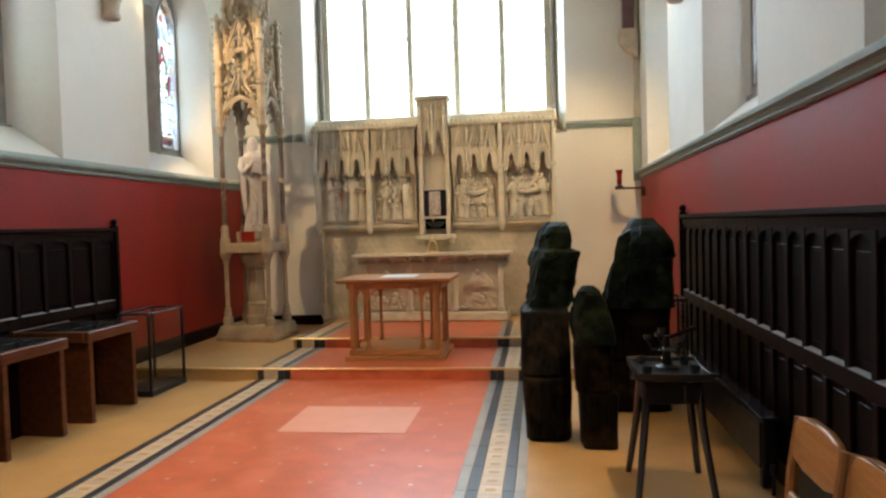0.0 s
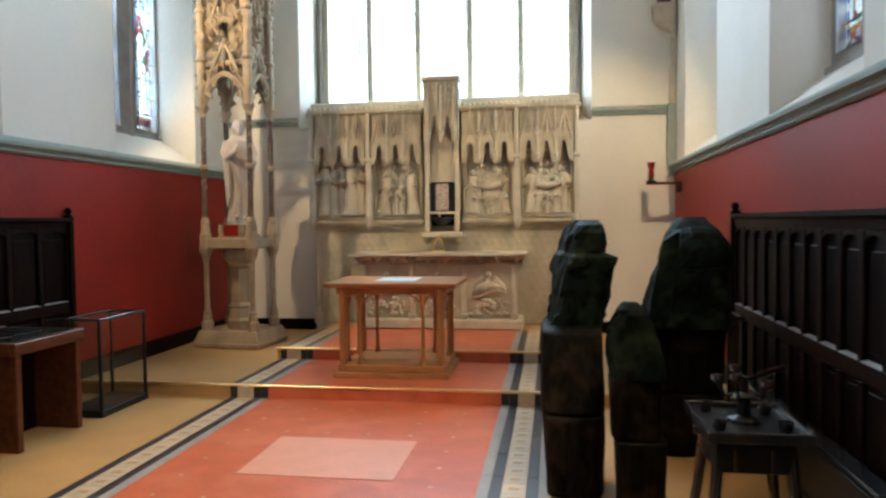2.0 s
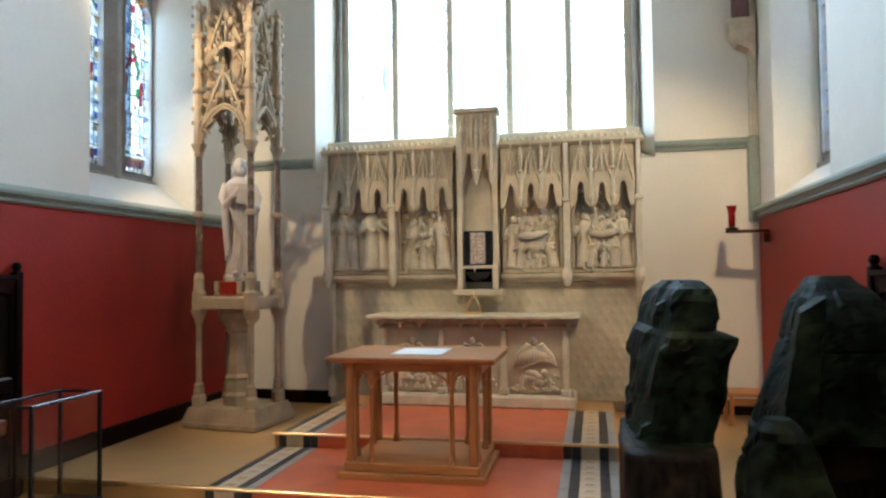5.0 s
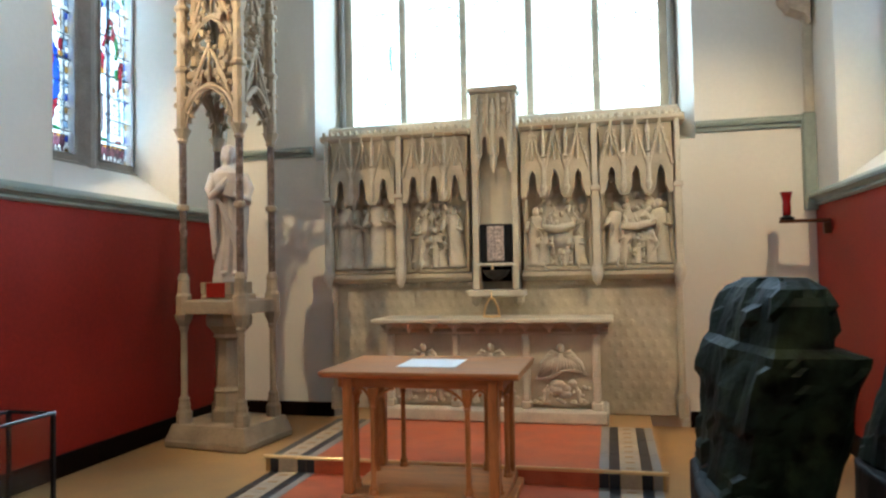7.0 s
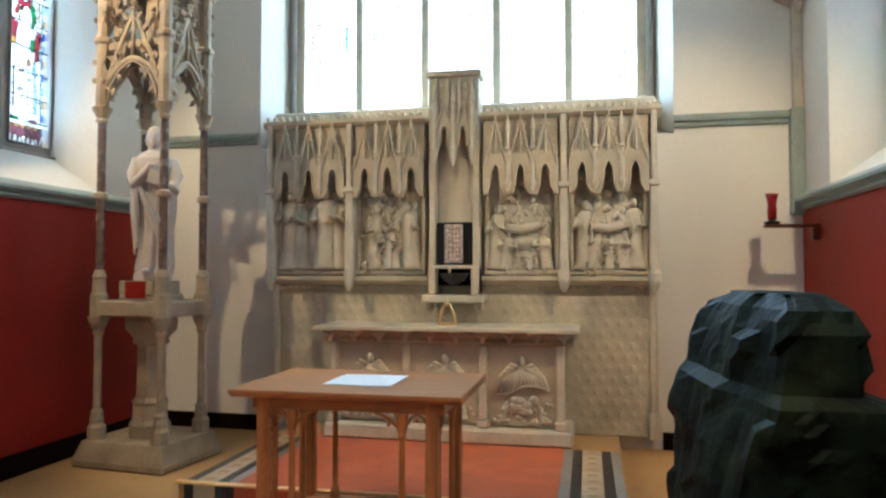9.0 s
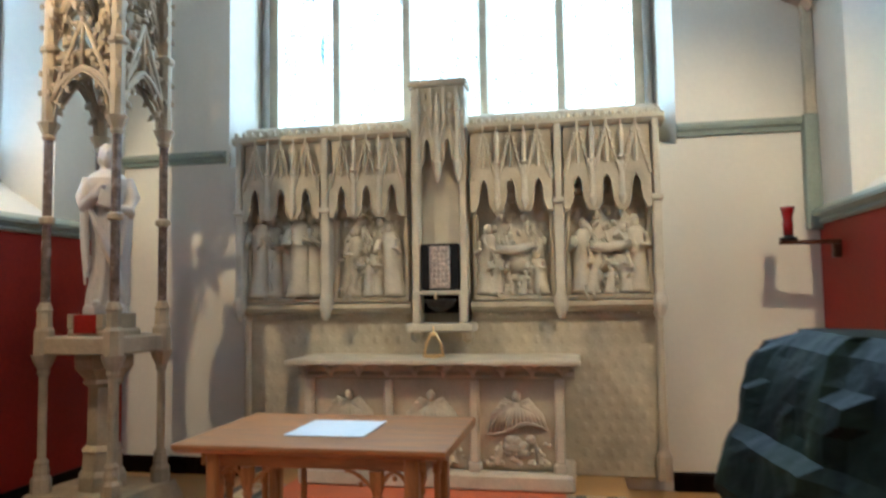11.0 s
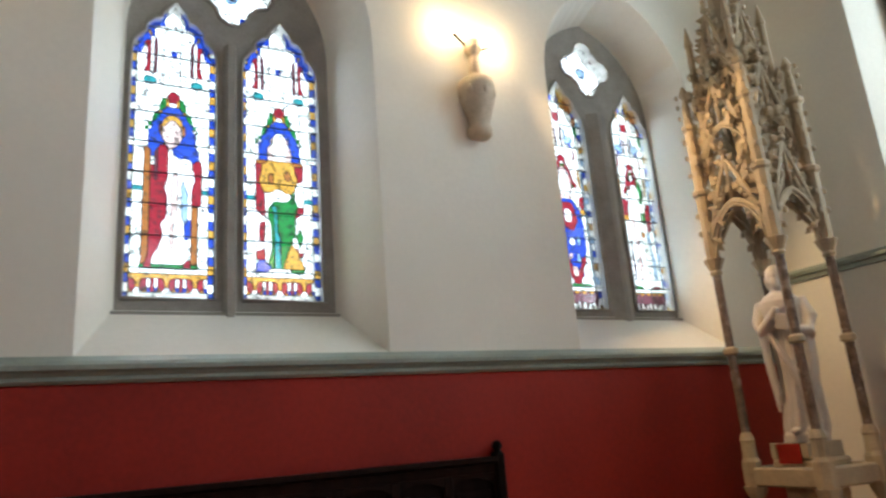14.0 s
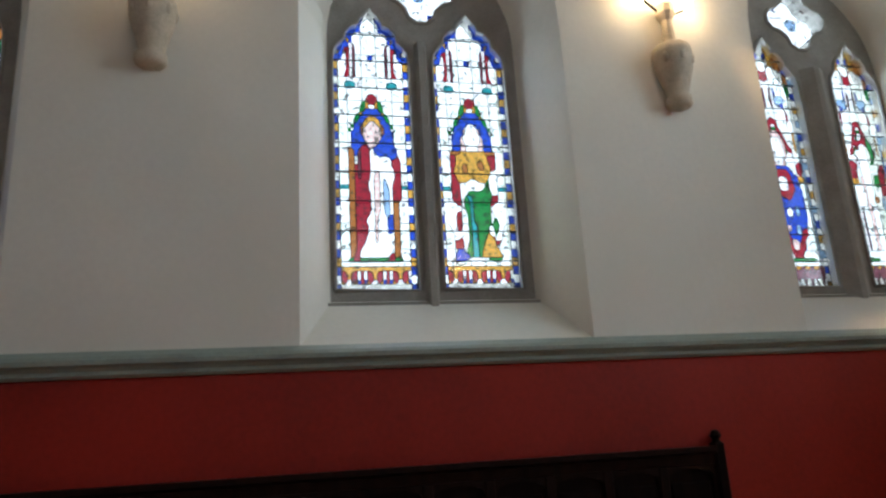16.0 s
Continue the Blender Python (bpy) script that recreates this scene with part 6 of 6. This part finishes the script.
def chair():
    """A stacking chair of orange-brown wood, its back coloured as lit, facing -x, origin on the floor below its seat.
    """
    c = thing("stacking_chair", "orange-brown wooden chair with a curved solid backrest", "chair", (0.52, 2.45, 0), 0, "wooden chairs")
    bow = lambda u, v, d: (0.17 + 0.03 * (v - 0.6) / 0.25 + d - 0.18 * u * u, u, v)
    bm = plate(bmesh.new(), bow, [(-0.195, 0.70), (-0.1, 0.675), (0.1, 0.675), (0.195, 0.70), (0.21, 0.82), (0.17, 0.855), (0.08, 0.87), (-0.08, 0.87), (-0.17, 0.855), (-0.21, 0.82)], [], 0.0, 0.026)
    part("backrest", bevel(bm, 0.007, 2), CHAIR_OAK_LIT, c, "bowed orange-brown back board", True)
    bm = plate(bmesh.new(), bow, [(-0.195, 0.52), (0.195, 0.52), (0.195, 0.565), (-0.195, 0.565)], [], 0.0, 0.022)
    part("lower_rail", bevel(bm, 0.005), CHAIR_OAK_LIT, c)
    part("seat", boxes((-0.22, 0.17, -0.2, 0.2, 0.43, 0.455), w=0.01), OAK, c)
    for y in (-0.205, 0.205):
        part("back_leg", tube(bmesh.new(), [(0.24, y, 0.0), (0.17, y, 0.44), (0.178, y, 0.62), (0.205, y, 0.845)], [0.017, 0.024, 0.023, 0.017], 8), OAK_UP, c)
        part("front_leg", tube(bmesh.new(), [(-0.22, y, 0.0), (-0.19, y, 0.44)], [0.016, 0.02], 8), OAK_UP, c)
        part("side_rail", boxes((-0.19, 0.17, y - 0.012, y + 0.012, 0.37, 0.43), w=0.004), OAK, c)
    return c


first = chair()
copy_thing(first, pose(0.54, 2.01, 0))

# low table in the far corner
lt = thing("low_wooden_table", "small orange-brown wooden stool in the corner by the wall", "stool", (0.94, 9.86, Z1))
part("top", boxes((-0.2, 0.2, -0.2, 0.2, 0.29, 0.325), w=0.008), OAK, lt)
for x in (-0.16, 0.16):
    for y in (-0.16, 0.16):
        part("leg", boxes((x - 0.02, x + 0.02, y - 0.02, y + 0.02, 0, 0.29), w=0.005), OAK_UP, lt)
part("rail", boxes((-0.16, 0.16, -0.172, -0.15, 0.2, 0.27), w=0.004), OAK, lt)

# ---- sanctuary lamp on its bracket ----
sl = thing("sanctuary_lamp", "red glass sanctuary lamp on a small wooden wall bracket", "lamp", (0.855, 9.85, 2.055))
part("bracket", boxes((-0.06, 0.345, -0.035, 0.035, -0.028, 0.0), w=0.006), BROWN_WOOD, sl)
part("stem", boxes((0.29, 0.345, -0.03, 0.03, -0.13, -0.03), w=0.006), BROWN_WOOD, sl)
part("dish", lathe(bmesh.new(), [(0.055, 0.0), (0.065, 0.02), (0.03, 0.03), (0.03, 0.045)], n=12), BLACK, sl)
part("glass", lathe(bmesh.new(), [(0.034, 0.04), (0.036, 0.12), (0.032, 0.16), (0.045, 0.22), (0.052, 0.245), (0.046, 0.245), (0.03, 0.18)], n=14), RED_GLASS, sl, "deep red glass cup", True)

# ---- corbels, posts and lamps ----
BULB = bpy.data.materials.new("lamp_glow")
BULB.use_nodes = True
BULB.node_tree.nodes["Principled BSDF"].inputs["Emission Color"].default_value = (1.0, 0.80, 0.50, 1)
BULB.node_tree.nodes["Principled BSDF"].inputs["Emission Strength"].default_value = 30.0


def corbel(x, y, z, s, lit):
    c = thing("wall_corbel", "carved stone wall corbel holding two bright warm lamps", "corbel", (x, y, z), 0, "wall corbels")
    bm = lathe(bmesh.new(), [(0.075, -0.02), (0.095, 0.0), (0.095, 0.05), (0.075, 0.07), (0.10, 0.16), (0.135, 0.28), (0.145, 0.38), (0.13, 0.44), (0.10, 0.46)], s * 0.06, 0, 10)
    part("stone", bm, CORBEL, c, round_=True)
    bm = bmesh.new()
    for k in range(7):
        a = k * 2 * math.pi / 7
        lump(bm, s * 0.06 + 0.12 * math.cos(a), 0.12 * math.sin(a), 0.33, 0.03, 0.03, 0.05, 6)
    part("carved_leaves", bm, CORBEL, c, round_=True)
    part("neck", lathe(bmesh.new(), [(0.06, 0.46), (0.045, 0.5), (0.04, 0.66), (0.07, 0.72), (0.07, 0.78)], s * 0.06, 0, 10), CORBEL, c)
    if lit:
        for dy, dz in ((-0.19, 0.86), (0.17, 0.80)):
            arm = part("lamp_arm", tube(bmesh.new(), [(s * 0.05, 0, 0.70), (s * 0.08, dy, dz - 0.03)], 0.01, 6), BLACK, c)
            part("bulb", lathe(bmesh.new(), [(0.01, dz - 0.05), (0.035, dz - 0.02), (0.042, dz + 0.02), (0.028, dz + 0.06), (0.006, dz + 0.075)], s * 0.08, dy, 10), BULB, arm, "glowing warm bulb", True)


CORBEL = material("painted_corbel_stone", (0.56, 0.47, 0.35), 0.7, vary=0.12, scale=8, bump=0.2)
corbel(XL, 6.99, 3.97, 1, True)
corbel(XL, 3.52, 4.08, 1, True)
corbel(XR, 7.16, 3.78, -1, True)
# unseen corbel, added to carry the fill lamp for the nave floor
corbel(XR, 4.0, 3.88, -1, True)

ec = thing("corner_corbel", "pale stone corbel carrying a purple-brown post in the corner", "corbel", (1.02, 10.16, 3.88))
part("stone", plate(bmesh.new(), lambda u, v, d: (u, d, v), [(0.15, 0.0), (0.10, 0.08), (-0.02, 0.14), (-0.09, 0.24), (-0.10, 0.42), (0.15, 0.42)], [], -0.08, 0.12), CORBEL, ec)
part("timber_post", boxes((-0.04, 0.11, -0.06, 0.12, 0.42, ZTOP - 3.88), w=0.01), PURPLE, ec)

# ---- floor pieces, last ----
mat = tagged(part("pale_floor_slab", boxes((-2.36, -1.32, 5.11, 5.89, 0.0045, 0.009), w=0.002), PINK_TILE), "pale pink stone slab set in the red floor", "floor slab", kind="structure")
border = new("floor_border")
tagged(border, "patterned black, cream and blue-grey tile border of the red floor", "border", kind="structure")
share = {}


def piece(name, key, make, mat, at, parent):
    """A piece of floor; alike pieces share one mesh."""
    if key not in share:
        me = bpy.data.meshes.new(name)
        bm = make()
        bm.to_mesh(me)
        bm.free()
        me.materials.append(mat)
        share[key] = me
    ob = new(name, share[key])
    ob.location, ob.parent = at, parent
    return ob


def tile(w, l, h=0.0055):
    return lambda: boxes((0.0015, w - 0.0015, 0.0015, l - 0.0015, 0.0, h), w=0.0012)


levels = ((0.6, Y1, 0.0), (Y1 + 0.006, Y2, Z1), (Y2 + 0.006, 9.6, Z2))
for x0, x1, m in BX:
    w = x1 - x0
    for y0, y1, z in levels:
        length = w * 1.05 if m is CREAM_TILE else 0.42
        n = max(1, round((y1 - y0) / length))
        l = (y1 - y0) / n
        for k in range(n):
            name = "cream_tile" if m is CREAM_TILE else "blue_tile" if m is BLUE_TILE else "black_tile"
            t = piece(name, (name, round(w, 3), round(l, 4)), tile(w, l), m, (x0, y0 + k * l, z), border)
            if m is CREAM_TILE:
                piece("inset", ("inset", round(w, 3), round(l, 4)), lambda w=w, l=l: boxes((w * 0.28, w * 0.72, l * 0.38, l * 0.62, 0.0055, 0.0068)), BUFF, (0, 0, 0), t)
    for y, z0, z1 in ((Y1, 0.006, Z1 - 0.012), (Y2, Z1 + 0.006, Z2 - 0.012)):
        piece("riser_tile", ("riser", round(w, 3)), lambda w=w, h=z1 - z0: boxes((0.0015, w - 0.0015, -0.006, 0, 0, h), w=0.001), m, (x0, y, z0), border)

STUD = material("pale_stud", (0.66, 0.40, 0.28), 0.45, vary=0.1, piece=0.15)
studs = new("floor_studs")
tagged(studs, "small pale square studs in the red tiled floor", "tile", kind="structure")
for i in range(7):
    for j in range(18):
        x, y = -2.70 + 0.325 * i, 1.15 + 0.325 * j
        if not (-2.42 < x < -1.26 and 5.05 < y < 5.95) and y < Y1 - 0.05:
            piece("stud", "stud", lambda: boxes((-0.014, 0.014, -0.014, 0.014, 0, 0.0012)), STUD, (x, y, 0.004), studs)
